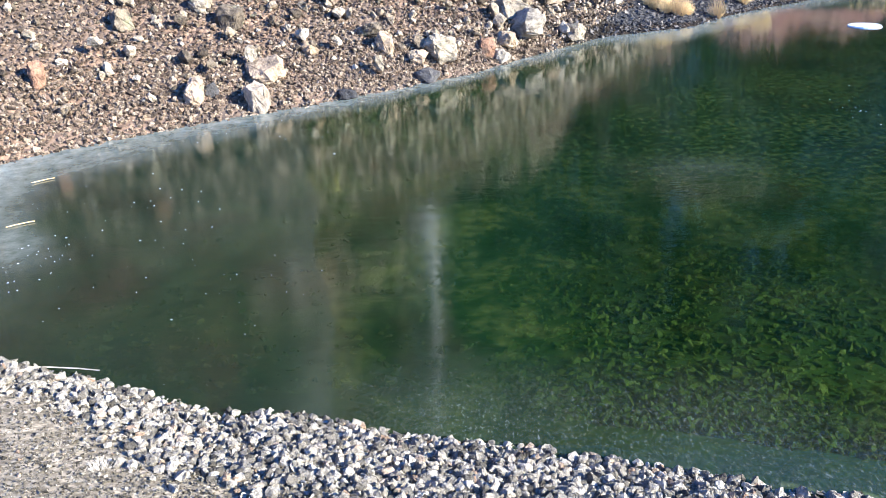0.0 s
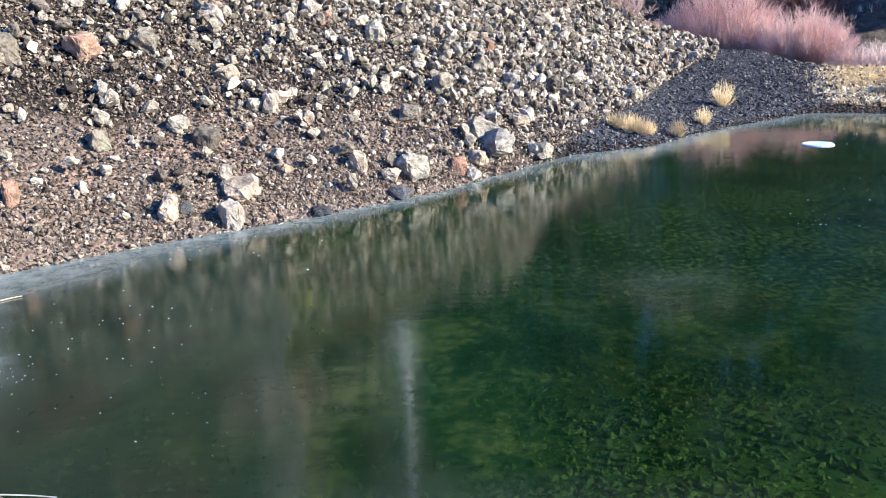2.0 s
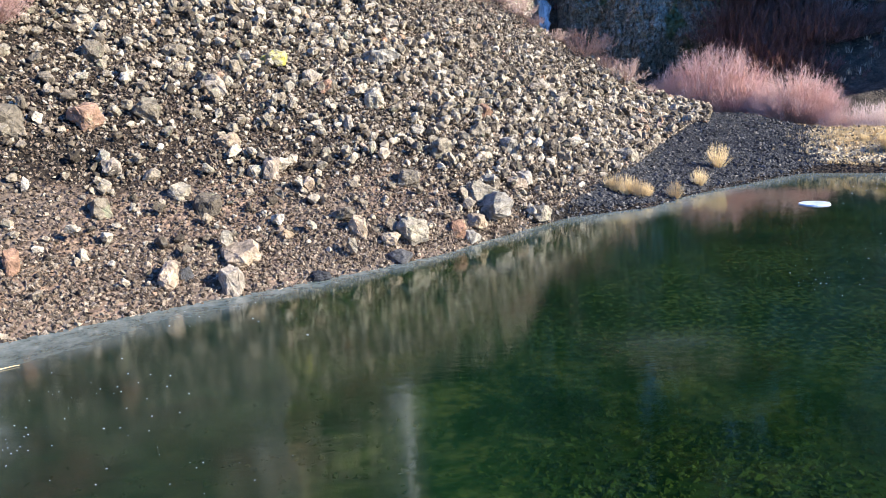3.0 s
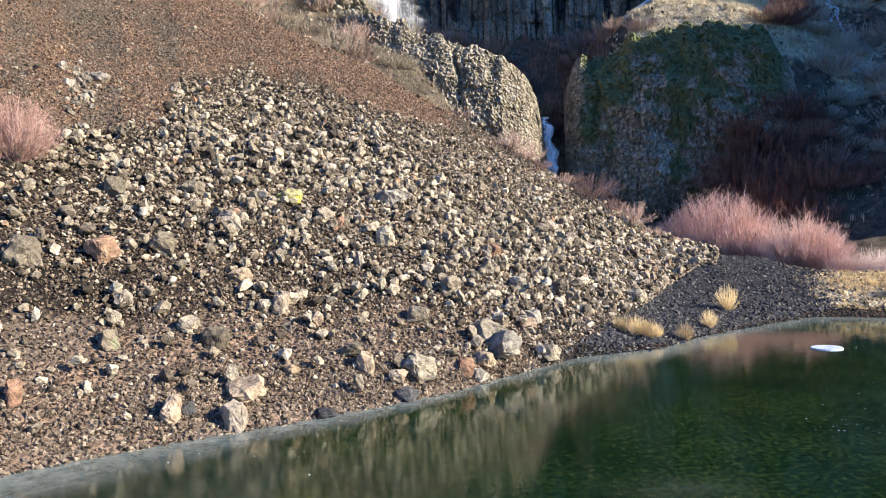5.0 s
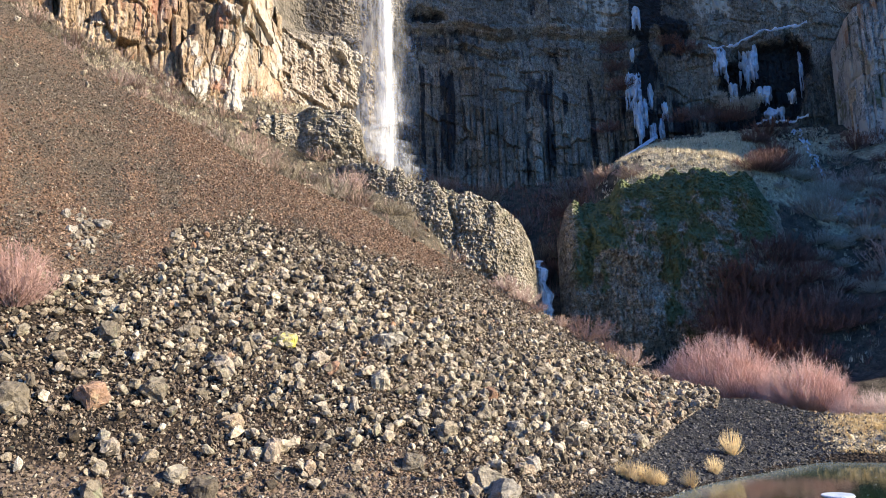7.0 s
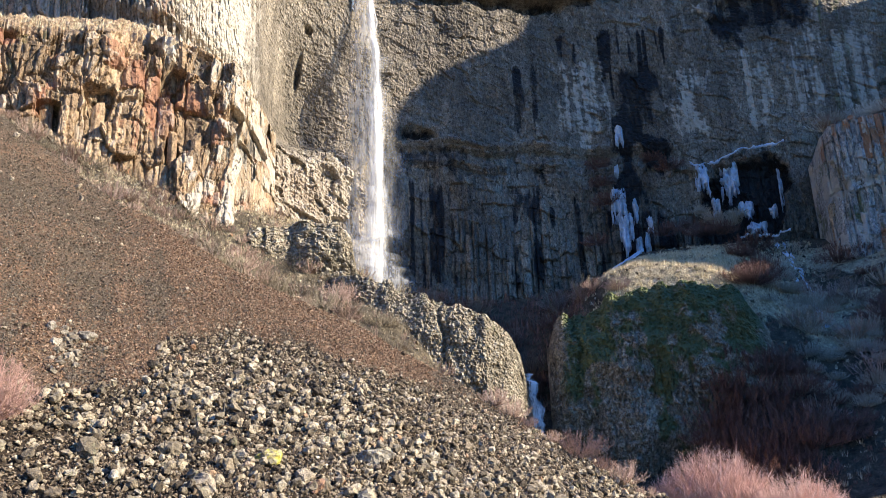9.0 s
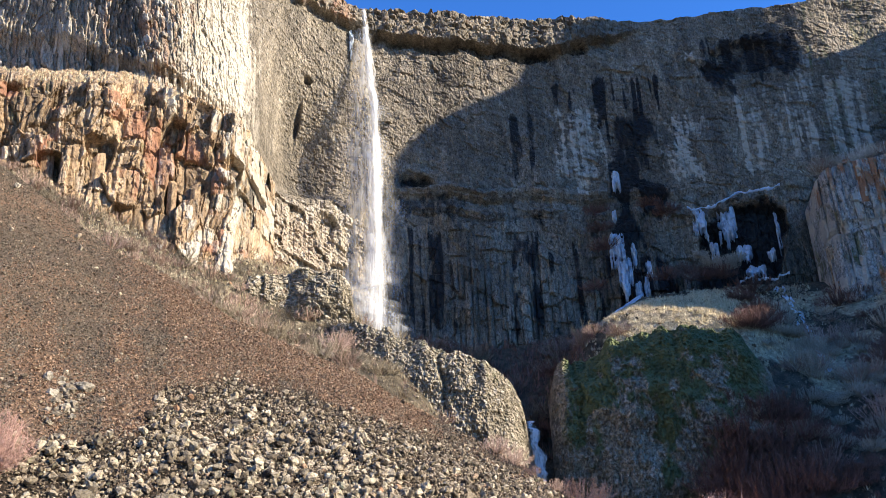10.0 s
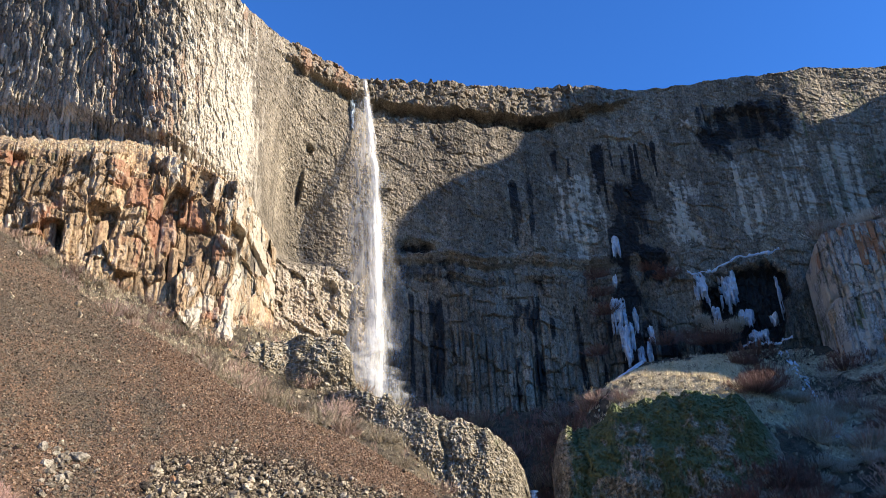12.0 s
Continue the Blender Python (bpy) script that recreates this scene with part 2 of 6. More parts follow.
def ground_material():
    """Earth under the stones: brown scree, dark gravel, pale shore grit, dry grass, algae on the pond's bed."""
    n = Nodes("ground_earth")
    fine = n.noise(14, 6, 0.7)
    wide = n.noise(0.35, 4, 0.6)
    pebbles = n.voronoi(20.0, "F1", None, "Color")
    scree = n.mix(n.ramp(n.noise(0.16, 5, 0.65), [(0.38, 0.0), (0.6, 1.0)]), (0.15, 0.094, 0.06), (0.10, 0.077, 0.055))
    # talus base, near-black to paint the shade in gaps between stones
    crevice_tone = n.mix(n.ramp(wide, [(0.4, 0.0), (0.6, 1.0)]), (0.02, 0.016, 0.012), (0.05, 0.035, 0.024))
    fines = n.mix(n.ramp(n.noise(0.5, 4, 0.6), [(0.4, 0.0), (0.62, 1.0)]), (0.14, 0.105, 0.078), (0.225, 0.148, 0.098))
    grit = n.mix(n.ramp(fine, [(0.4, 0.0), (0.6, 1.0)]), (0.21, 0.18, 0.125), (0.38, 0.325, 0.235))
    dark = n.mix(n.ramp(fine, [(0.4, 0.0), (0.65, 1.0)]), (0.025, 0.026, 0.029), (0.075, 0.073, 0.072))
    grass = n.mix(n.ramp(n.noise(2.2, 5, 0.65), [(0.35, 0.0), (0.65, 1.0)]), (0.28, 0.225, 0.14), (0.58, 0.475, 0.305))
    brush = n.mix(n.ramp(n.noise(1.1, 5, 0.65), [(0.35, 0.0), (0.65, 1.0)]), (0.045, 0.037, 0.027), (0.14, 0.114, 0.078))
    algae = n.mix(n.ramp(n.noise(1.3, 5, 0.65), [(0.35, 0.0), (0.62, 1.0)]), (0.035, 0.065, 0.026), (0.075, 0.105, 0.038))
    col = crevice_tone
    for key, c in (("fines", fines), ("scree", scree), ("grit", grit), ("bank", fines), ("dark", dark), ("brush", brush), ("grass", grass), ("bed", algae)):
        edge = n.math("ADD", n.attr(key), n.math("MULTIPLY", n.math("SUBTRACT", n.noise(1.7, 5, 0.7), 0.5), 0.5))
        col = n.mix(n.ramp(edge, [(0.40, 0.0), (0.60, 1.0)]), col, c)
    tone = n.ramp(n.mix(n.attr("bed"), n.voronoi(9.0, "F1", None, "Color"), n.noise(3.0, 4, 0.6)), [(0.0, 0.55), (0.5, 1.0), (1.0, 1.45)])
    col = n.mix(0.5, col, n.ramp(pebbles, [(0.0, 0.62), (0.5, 1.0), (1.0, 1.3)]), "MULTIPLY")
    col = n.mix(0.75, col, tone, "MULTIPLY")
    col = n.mix(0.6, col, n.ramp(fine, [(0.3, 0.6), (0.7, 1.35)]), "MULTIPLY")
    bare = n.math("SUBTRACT", 1.0, n.math("ADD", n.math("MULTIPLY", n.attr("grit"), 1.3), n.math("ADD", n.attr("bed"), n.attr("bank"))), True)
    coarse = n.math("MULTIPLY", n.voronoi(9.0), n.math("MULTIPLY", bare, -1.6))
    grains = n.math("ADD", n.math("MULTIPLY", n.noise(30, 5, 0.7), 0.12), n.math("MULTIPLY", n.noise(9, 4, 0.6), 0.10))
    n.bump(n.math("ADD", coarse, grains), 0.9, 0.07)
    return n.finish(col, 0.95, 0.15)


def cliff_material(name, dark_tone, mid_tone, light_tone, streak=(0.7, 0.7, 0.10), joints=(9.0, 9.0, 2.2), rusty=(0.33, 0.20, 0.128)):
    """Basalt cliff: tones by joint block, vertical weather streaks, rust, black for wet stains and painted recess
    shade, and pale mineral deposits.
    """
    n = Nodes(name)
    along = n.scaled(*streak)
    s1 = n.noise(1.0, 6, 0.65, along, 0.6)
    s2 = n.noise(4.5, 5, 0.7)
    wide = n.noise(0.09, 3, 0.5)
    col = n.ramp(n.math("ADD", n.math("MULTIPLY", s1, 0.55), n.math("MULTIPLY", wide, 0.45)), [(0.32, dark_tone), (0.5, mid_tone), (0.68, light_tone)])
    col = n.mix(0.85, col, n.ramp(s2, [(0.28, 0.45), (0.5, 1.0), (0.72, 1.5)]), "MULTIPLY")
    col = n.mix(0.8, col, n.ramp(n.attr("tone"), [(0.0, 0.6), (1.0, 1.4)]), "MULTIPLY")
    col = n.mix(0.95, col, n.ramp(n.noise(1.0, 5, 0.7, n.scaled(*joints), 0.4), [(0.36, 0.3), (0.47, 0.95), (0.6, 1.15), (0.72, 1.7)]), "MULTIPLY")
    patchy = n.math("MULTIPLY", n.math("SUBTRACT", n.noise(1.1, 8, 0.75, n.scaled(1, 1, 0.25), 0.6), 0.5), 2.4)
    # wet is near-black: damp stains, plus shade painted into recesses
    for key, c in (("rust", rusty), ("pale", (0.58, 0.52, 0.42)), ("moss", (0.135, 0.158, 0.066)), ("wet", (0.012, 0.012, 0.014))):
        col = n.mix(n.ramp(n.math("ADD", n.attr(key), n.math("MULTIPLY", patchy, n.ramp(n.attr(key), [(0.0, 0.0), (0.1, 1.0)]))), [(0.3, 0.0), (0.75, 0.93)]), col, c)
    chips = n.voronoi(1.0, "F1", n.scaled(joints[0] * 0.45, joints[1] * 0.45, joints[2] * 0.8))
    n.bump(n.math("ADD", n.math("ADD", n.noise(3.0, 7, 0.75), n.math("MULTIPLY", s1, 0.8)), n.math("MULTIPLY", chips, 0.7)), 1.0, 0.24)
    return n.finish(col, n.ramp(n.attr("wet"), [(0.3, 0.92), (0.8, 0.4)]), 0.25)


M_ground = ground_material()
M_cliff = cliff_material("cliff_basalt", (0.085, 0.073, 0.057), (0.22, 0.186, 0.141), (0.405, 0.345, 0.26))
M_column = cliff_material("column_basalt", (0.14, 0.098, 0.062), (0.41, 0.285, 0.17), (0.66, 0.50, 0.325), (0.9, 0.9, 0.35), (6.0, 6.0, 1.6), (0.33, 0.165, 0.10))
M_buttress = cliff_material("buttress_basalt", (0.15, 0.142, 0.128), (0.34, 0.325, 0.29), (0.58, 0.56, 0.50), (0.9, 0.9, 0.25), (6.0, 6.0, 1.6), (0.40, 0.20, 0.10))
M_outcrop = cliff_material("outcrop_basalt", (0.15, 0.128, 0.094), (0.34, 0.29, 0.21), (0.52, 0.445, 0.325), (0.8, 0.8, 0.5), (9.0, 9.0, 7.0))


def twig_material(name, a, b, rough=0.7):
    n = Nodes(name)
    col = n.mix(n.island(), a, b)
    col = n.mix(0.5, col, n.ramp(n.noise(2.0, 3), [(0.3, 0.6), (0.7, 1.3)]), "MULTIPLY")
    return n.finish(col, rough, 0.3)


M_willow = twig_material("red_willow_twigs", (0.60, 0.35, 0.275), (0.86, 0.64, 0.525))
M_willow_pale = twig_material("pale_willow_twigs", (0.56, 0.40, 0.36), (0.80, 0.66, 0.60))
M_brush = twig_material("bare_brush_twigs", (0.22, 0.145, 0.11), (0.40, 0.28, 0.21))
M_red_bush = twig_material("reddish_twigs", (0.30, 0.165, 0.13), (0.48, 0.31, 0.255))
M_sage = twig_material("sage_twigs", (0.19, 0.155, 0.105), (0.37, 0.305, 0.21))
# lighter copy of M_sage, brightened for brush that stands in shade
M_pale_shade_sage = twig_material("pale_shade_sage_twigs", (0.34, 0.30, 0.23), (0.62, 0.55, 0.43))
M_pink_brush = twig_material("pinkish_twigs", (0.34, 0.22, 0.175), (0.52, 0.38, 0.30))
M_rust_brush = twig_material("rusty_brush_twigs", (0.15, 0.077, 0.058), (0.35, 0.195, 0.145))
M_bramble = twig_material("dark_bramble_twigs", (0.09, 0.048, 0.037), (0.30, 0.16, 0.12))
M_dry_grass = twig_material("dry_grass_blades", (0.48, 0.40, 0.25), (0.84, 0.73, 0.51))
M_straw_pale = twig_material("bleached_straw", (0.55, 0.50, 0.40), (0.80, 0.75, 0.65))
M_straw = twig_material("straw_grass", (0.56, 0.40, 0.18), (0.78, 0.60, 0.33))


def ice_material(name="white_ice"):
    n = Nodes(name)
    col = n.ramp(n.noise(1.8, 5, 0.65, n.scaled(1, 1, 0.35)), [(0.3, (0.36, 0.45, 0.56)), (0.6, (0.68, 0.74, 0.80))])
    n.bump(n.noise(5, 5, 0.7, n.scaled(1, 1, 0.3)), 0.7, 0.1)
    n.bsdf.inputs["Subsurface Weight"].default_value = 0.0
    return n.finish(col, 0.45, 0.5)


M_ice = ice_material()


def falling_water(name, strength):
    """White water: broken into streaks by noise drawn out along the fall, soft at the rims."""
    n = Nodes(name)
    streak = n.noise(1.0, 6, 0.65, n.scaled(3.5, 3.5, 0.22), 0.3)
    clump = n.noise(1.0, 4, 0.6, n.scaled(1.2, 1.2, 0.35), 0.5)
    dens = n.math("MULTIPLY", n.ramp(streak, [(0.32, 0.08), (0.60, 1.0)]), n.ramp(clump, [(0.30, 0.25), (0.58, 1.0)]))
    alpha = n.math("MULTIPLY", n.math("MULTIPLY", dens, n.attr("body")), strength, True)
    white = n.tree.nodes.new("ShaderNodeBsdfDiffuse")
    white.inputs["Color"].default_value = (0.95, 0.94, 0.92, 1)
    through_light = n.tree.nodes.new("ShaderNodeBsdfTranslucent")
    through_light.inputs["Color"].default_value = (0.95, 0.94, 0.92, 1)
    both = n.tree.nodes.new("ShaderNodeMixShader")
    both.inputs[0].default_value = 0.4
    n.link(white.outputs[0], both.inputs[1])
    n.link(through_light.outputs[0], both.inputs[2])
    clear = n.tree.nodes.new("ShaderNodeBsdfTransparent")
    m = n.tree.nodes.new("ShaderNodeMixShader")
    n.link(alpha, m.inputs[0])
    n.link(clear.outputs[0], m.inputs[1])
    n.link(both.outputs[0], m.inputs[2])
    n.link(m.outputs[0], n.out.inputs["Surface"])
    return n.mat


M_fall = falling_water("falling_water", 1.1)
M_cascade = falling_water("cascade_water", 2.4)
M_mist = falling_water("falling_mist", 0.62)


def pond_material():
    """Green water under thin ice: clear tinted water, mirror gloss by angle, frosted ice along the shore and in a sheet."""
    n = Nodes("pond_ice_water")
    grazing = n.tree.nodes.new("ShaderNodeLayerWeight")
    grazing.inputs["Blend"].default_value = 0.5
    mirror = n.math("ADD", n.math("MULTIPLY", n.math("POWER", grazing.outputs["Facing"], 4.6), 0.86), 0.02, True)
    clear = n.tree.nodes.new("ShaderNodeBsdfTransparent")
    clear.inputs["Color"].default_value = (0.46, 0.60, 0.34, 1)
    murk = n.tree.nodes.new("ShaderNodeBsdfDiffuse")
    bed = n.math("ADD", n.math("MULTIPLY", n.noise(0.9, 5, 0.6, None, 0.6), 0.6), n.math("MULTIPLY", n.noise(7.0, 5, 0.7), 0.4))
    open_water = n.ramp(bed, [(0.38, (0.003, 0.014, 0.0045)), (0.5, (0.006, 0.023, 0.007)), (0.62, (0.034, 0.056, 0.014))])
    under_ice = n.ramp(bed, [(0.36, (0.002, 0.012, 0.007)), (0.5, (0.004, 0.019, 0.010)), (0.64, (0.014, 0.032, 0.015))])
    far_water = n.ramp(n.math("ADD", n.math("MULTIPLY", n.noise(11.0, 3, 0.6, n.scaled(1.0, 0.8, 1), 0.3), 0.75), n.math("MULTIPLY", n.noise(0.5, 3, 0.5), 0.25)), [(0.40, (0.002, 0.008, 0.0022)), (0.5, (0.006, 0.019, 0.005)), (0.60, (0.030, 0.052, 0.013))])
    n.val(murk.inputs["Color"], n.mix(n.attr("sheet"), n.mix(n.attr("far"), open_water, far_water), under_ice))
    body = n.tree.nodes.new("ShaderNodeMixShader")
    n.link(n.attr("murk"), body.inputs[0])
    n.link(clear.outputs[0], body.inputs[1])
    n.link(murk.outputs[0], body.inputs[2])
    gloss = n.tree.nodes.new("ShaderNodeBsdfGlossy")
    gloss.inputs["Color"].default_value = (0.95, 0.97, 1, 1)
    n.val(gloss.inputs["Roughness"], n.math("ADD", n.math("MULTIPLY", n.attr("sheet"), 0.06), 0.045))
    bump = n.tree.nodes.new("ShaderNodeBump")
    bump.inputs["Strength"].default_value, bump.inputs["Distance"].default_value = 0.10, 0.02
    n.link(n.noise(3.0, 4, 0.6, n.scaled(1.0, 2.2, 1)), bump.inputs["Height"])
    n.link(bump.outputs[0], gloss.inputs["Normal"])
    film = n.tree.nodes.new("ShaderNodeBsdfDiffuse")
    film.inputs["Color"].default_value = (0.37, 0.41, 0.37, 1)
    frost = n.math("MULTIPLY", n.attr("frost"), n.math("ADD", n.math("MULTIPLY", n.attr("rime"), n.ramp(n.noise(24.0, 6, 0.75, n.scaled(1.5, 0.8, 1), 0.6), [(0.46, 0.12), (0.58, 0.38), (0.68, 1.5)])), n.math("MULTIPLY", n.math("SUBTRACT", 1.0, n.attr("rime")), n.ramp(n.noise(3.0, 8, 0.75), [(0.35, 0.3), (0.65, 1.0)]))), True)
    a = n.tree.nodes.new("ShaderNodeMixShader")
    n.link(frost, a.inputs[0])
    n.link(body.outputs[0], a.inputs[1])
    n.link(film.outputs[0], a.inputs[2])
    b = n.tree.nodes.new("ShaderNodeMixShader")
    n.link(mirror, b.inputs[0])
    n.link(a.outputs[0], b.inputs[1])
    n.link(gloss.outputs[0], b.inputs[2])
    n.link(b.outputs[0], n.out.inputs["Surface"])
    return n.mat


M_pond = pond_material()

# ---- the lie of the land, by azimuth from the standing place ----
near_shore = lerp_table([(-180, 9), (-60, 9), (-46, 9.2), (-38, 8.2), (-32.2, 7.39), (-28.4, 6.7), (-23.8, 6.09), (-18.7, 5.5), (-13.2, 5.32), (-8.6, 5.07),
                         (-2.3, 4.75), (4.3, 4.65), (11.4, 4.55), (18.9, 4.52), (28.6, 4.57), (45, 5), (70, 7), (90, 10), (180, 9)])
far_shore = lerp_table([(-180, 13), (-60, 12.5), (-46, 11.5), (-38, 13.2), (-28.8, 14.0), (-21.5, 14.37), (-14.8, 14.78), (-8, 15.3), (-1.8, 16.2), (3.7, 17.32),
                        (8.8, 19.44), (12.9, 21.46), (18.8, 22.96), (22.2, 25.81), (24.4, 27.38), (28.5, 30.79), (33.4, 31.16), (45, 29), (60, 22), (75, 15), (90, 13), (180, 13)])
toe_r = lerp_table([(-180, 15), (-60, 14.5), (-30, 14.9), (-15.6, 15.5), (-4, 16.6), (4.1, 18.0), (10.7, 20.9), (14.7, 24), (17.9, 28), (19.8, 33.9), (21.8, 37),
                    (25.7, 34), (30, 33.4), (35, 33.5), (45, 32), (60, 27), (75, 18), (90, 15), (180, 15)])
toe_z = lerp_table([(-180, 1.2), (-40, 0.5), (10, 0.4), (14.7, 0.5), (17.9, 0.7), (19.8, 1.1), (21.8, 1.5), (26, 1.1), (33, 0.8), (45, 1.5), (180, 1.2)])
crest_r = lerp_table([(-180, 40), (-60, 52), (-32, 53), (-26.5, 52), (-23.6, 50), (-19, 47), (-15.4, 44), (-9, 40), (-0.9, 38), (5.3, 37.5), (10.5, 38), (15.3, 39), (18.4, 40),
                      (21.8, 41), (26, 40), (29, 37), (35, 37), (45, 40), (75, 36), (90, 30), (180, 30)])
crest_el = lerp_table([(-180, -2), (-75, 20), (-40, 27), (-32, 26.5), (-26.5, 23.77), (-23.57, 22.13), (-19.03, 19.66), (-15.43, 17.84), (-8.96, 14.22), (-0.93, 10.66),
                       (5.32, 6.99), (10.56, 3.8), (15.3, 0.38), (18.41, -1.77), (21.76, -3.0), (26, -3.4), (29, -4.0), (35, -4.0), (45, -3.5), (90, -2), (180, -2)])
rear_r = lerp_table([(-180, 60), (-60, 55), (-19, 54), (-9, 54.4), (-5, 54.4), (-0.9, 54.6), (5.3, 56), (10.5, 56), (13, 57), (18, 54), (21, 53.5), (24, 50), (26, 48.5), (40, 49), (60, 50), (90, 40), (180, 60)])
rear_z = lerp_table([(-180, 3), (-90, 18), (-60, 29), (-26.5, 27.5), (-19, 24.3), (-12, 20.8), (-9, 18.8), (-6.6, 17.8), (-4.2, 17.3), (-1.7, 17.2), (-0.9, 17.0), (1, 16.9), (2.5, 16.0), (3.8, 14.2), (5.3, 10.5), (10.5, 4.5), (13, 5), (18, 2.6), (21, 2.3), (24, 1.9), (28, 1.9), (33, 2.6), (40, 5), (60, 9), (90, 3), (180, 3)])
bench_r = lerp_table([(-180, 70), (-60, 56.5), (-19, 55.5), (-9, 57), (-5, 63), (-0.9, 64), (5, 62), (12, 62), (31, 61), (40, 62), (60, 56), (90, 50), (180, 70)])
bench_z = lerp_table([(-180, 3), (-90, 18), (-60, 29.5), (-26.5, 27.8), (-19, 25.2), (-9, 23), (-5, 23.8), (-0.9, 20), (5, 13.5), (10.5, 10), (12, 11), (15, 16.3), (17, 18.6), (19, 19.2), (22, 19.2), (24.5, 18.5), (26.5, 17.3), (28, 15.8), (31, 12.5), (36, 12.5), (60, 12), (90, 4), (180, 3)])
foot_r = lerp_table([(-180, 80), (-60, 58), (-26.5, 58), (-19, 57.5), (-9.7, 60), (-5, 67), (-0.5, 73), (7.3, 75), (12, 76), (17.5, 79), (27, 82), (33, 80), (36, 76), (45, 72), (60, 62), (90, 60), (180, 80)])
foot_z = lerp_table([(-180, 4), (-90, 20), (-60, 30), (-26.5, 28), (-19, 25.8), (-9.7, 24.5), (-5, 26), (-0.5, 22), (7.3, 20.2), (12, 20.5), (16.5, 22.4), (18, 24.0), (19.8, 25.2), (27, 25.8), (33, 24), (36, 22.5), (45, 20), (60, 16), (90, 5), (180, 4)])
pondness = lerp_table([(-180, 0), (-48, 0), (-41, 1), (78, 1), (88, 0), (180, 0)])


def land_profile(az):
    """Ranges and heights of the land's knots along one azimuth."""
    p = pondness(az)
    n, f, t, c = near_shore(az), far_shore(az), toe_r(az), crest_r(az)
    zt, zc = toe_z(az), EYE_Z + c * np.tan(np.radians(crest_el(az)))
    wet = lambda z: p * z + (1 - p) * 0.9
    steep = np.clip((-az + 5) / 20, 0, 1)
    rs = [0 * az, n * 0.52, n * 0.8, n, n + 0.25 * (f - n), n + 0.6 * (f - n), f - 0.12 * (f - n), f, t, t + 0.45 * (c - t), c, c + 3, rear_r(az), bench_r(az), foot_r(az), foot_r(az) + 40, 0 * az + 900]
    zs = [0 * az + 1.9, 0 * az + 0.72, 0 * az + 0.34, wet(0.0), wet(-0.75), wet(-1.3), wet(-0.45), wet(0.0), zt, zt + (0.45 - 0.03 * steep) * (zc - zt), zc, zc - 1.0 + steep,
          rear_z(az), bench_z(az), foot_z(az), foot_z(az), foot_z(az) * 0 + 3]
    return rs, zs


def land_z(az, r):
    """Height of the smooth land at azimuths and ranges given as arrays."""
    rs, zs = land_profile(az)
    z = np.array(zs[0], float) + 0 * r
    for k in range(len(rs) - 1):
        f = np.clip((r - rs[k]) / np.maximum(rs[k + 1] - rs[k], 0.05), 0, 1)
        z = np.where(r >= rs[k], zs[k] * (1 - f) + zs[k + 1] * f, z)
    return z


def land(az, r):
    z = (land_z(az - 0.6, r) + land_z(az, r) * 2 + land_z(az + 0.6, r)) / 4
    x, y = np.sin(np.radians(az)) * r, np.cos(np.radians(az)) * r
    up = np.clip((r - far_shore(az)) / 10, 0, 1) * np.clip((95 - r) / 20, 0, 1)
    z = z + up * (0.35 * fbm(x / 5, y / 5, 3) + 0.10 * fbm(x / 1.2, y / 1.2, 5))
    z = z + 0.02 * fbm(x / 0.9, y / 0.9, 9) * np.clip(1.6 - up, 0, 1)
    return z


def smooth(a, b, x):
    t = np.clip((x - a) / (b - a), 0, 1)
    return t * t * (3 - 2 * t)


def gauss(a, a0, w):
    return np.exp(-((a - a0) / w) ** 2)


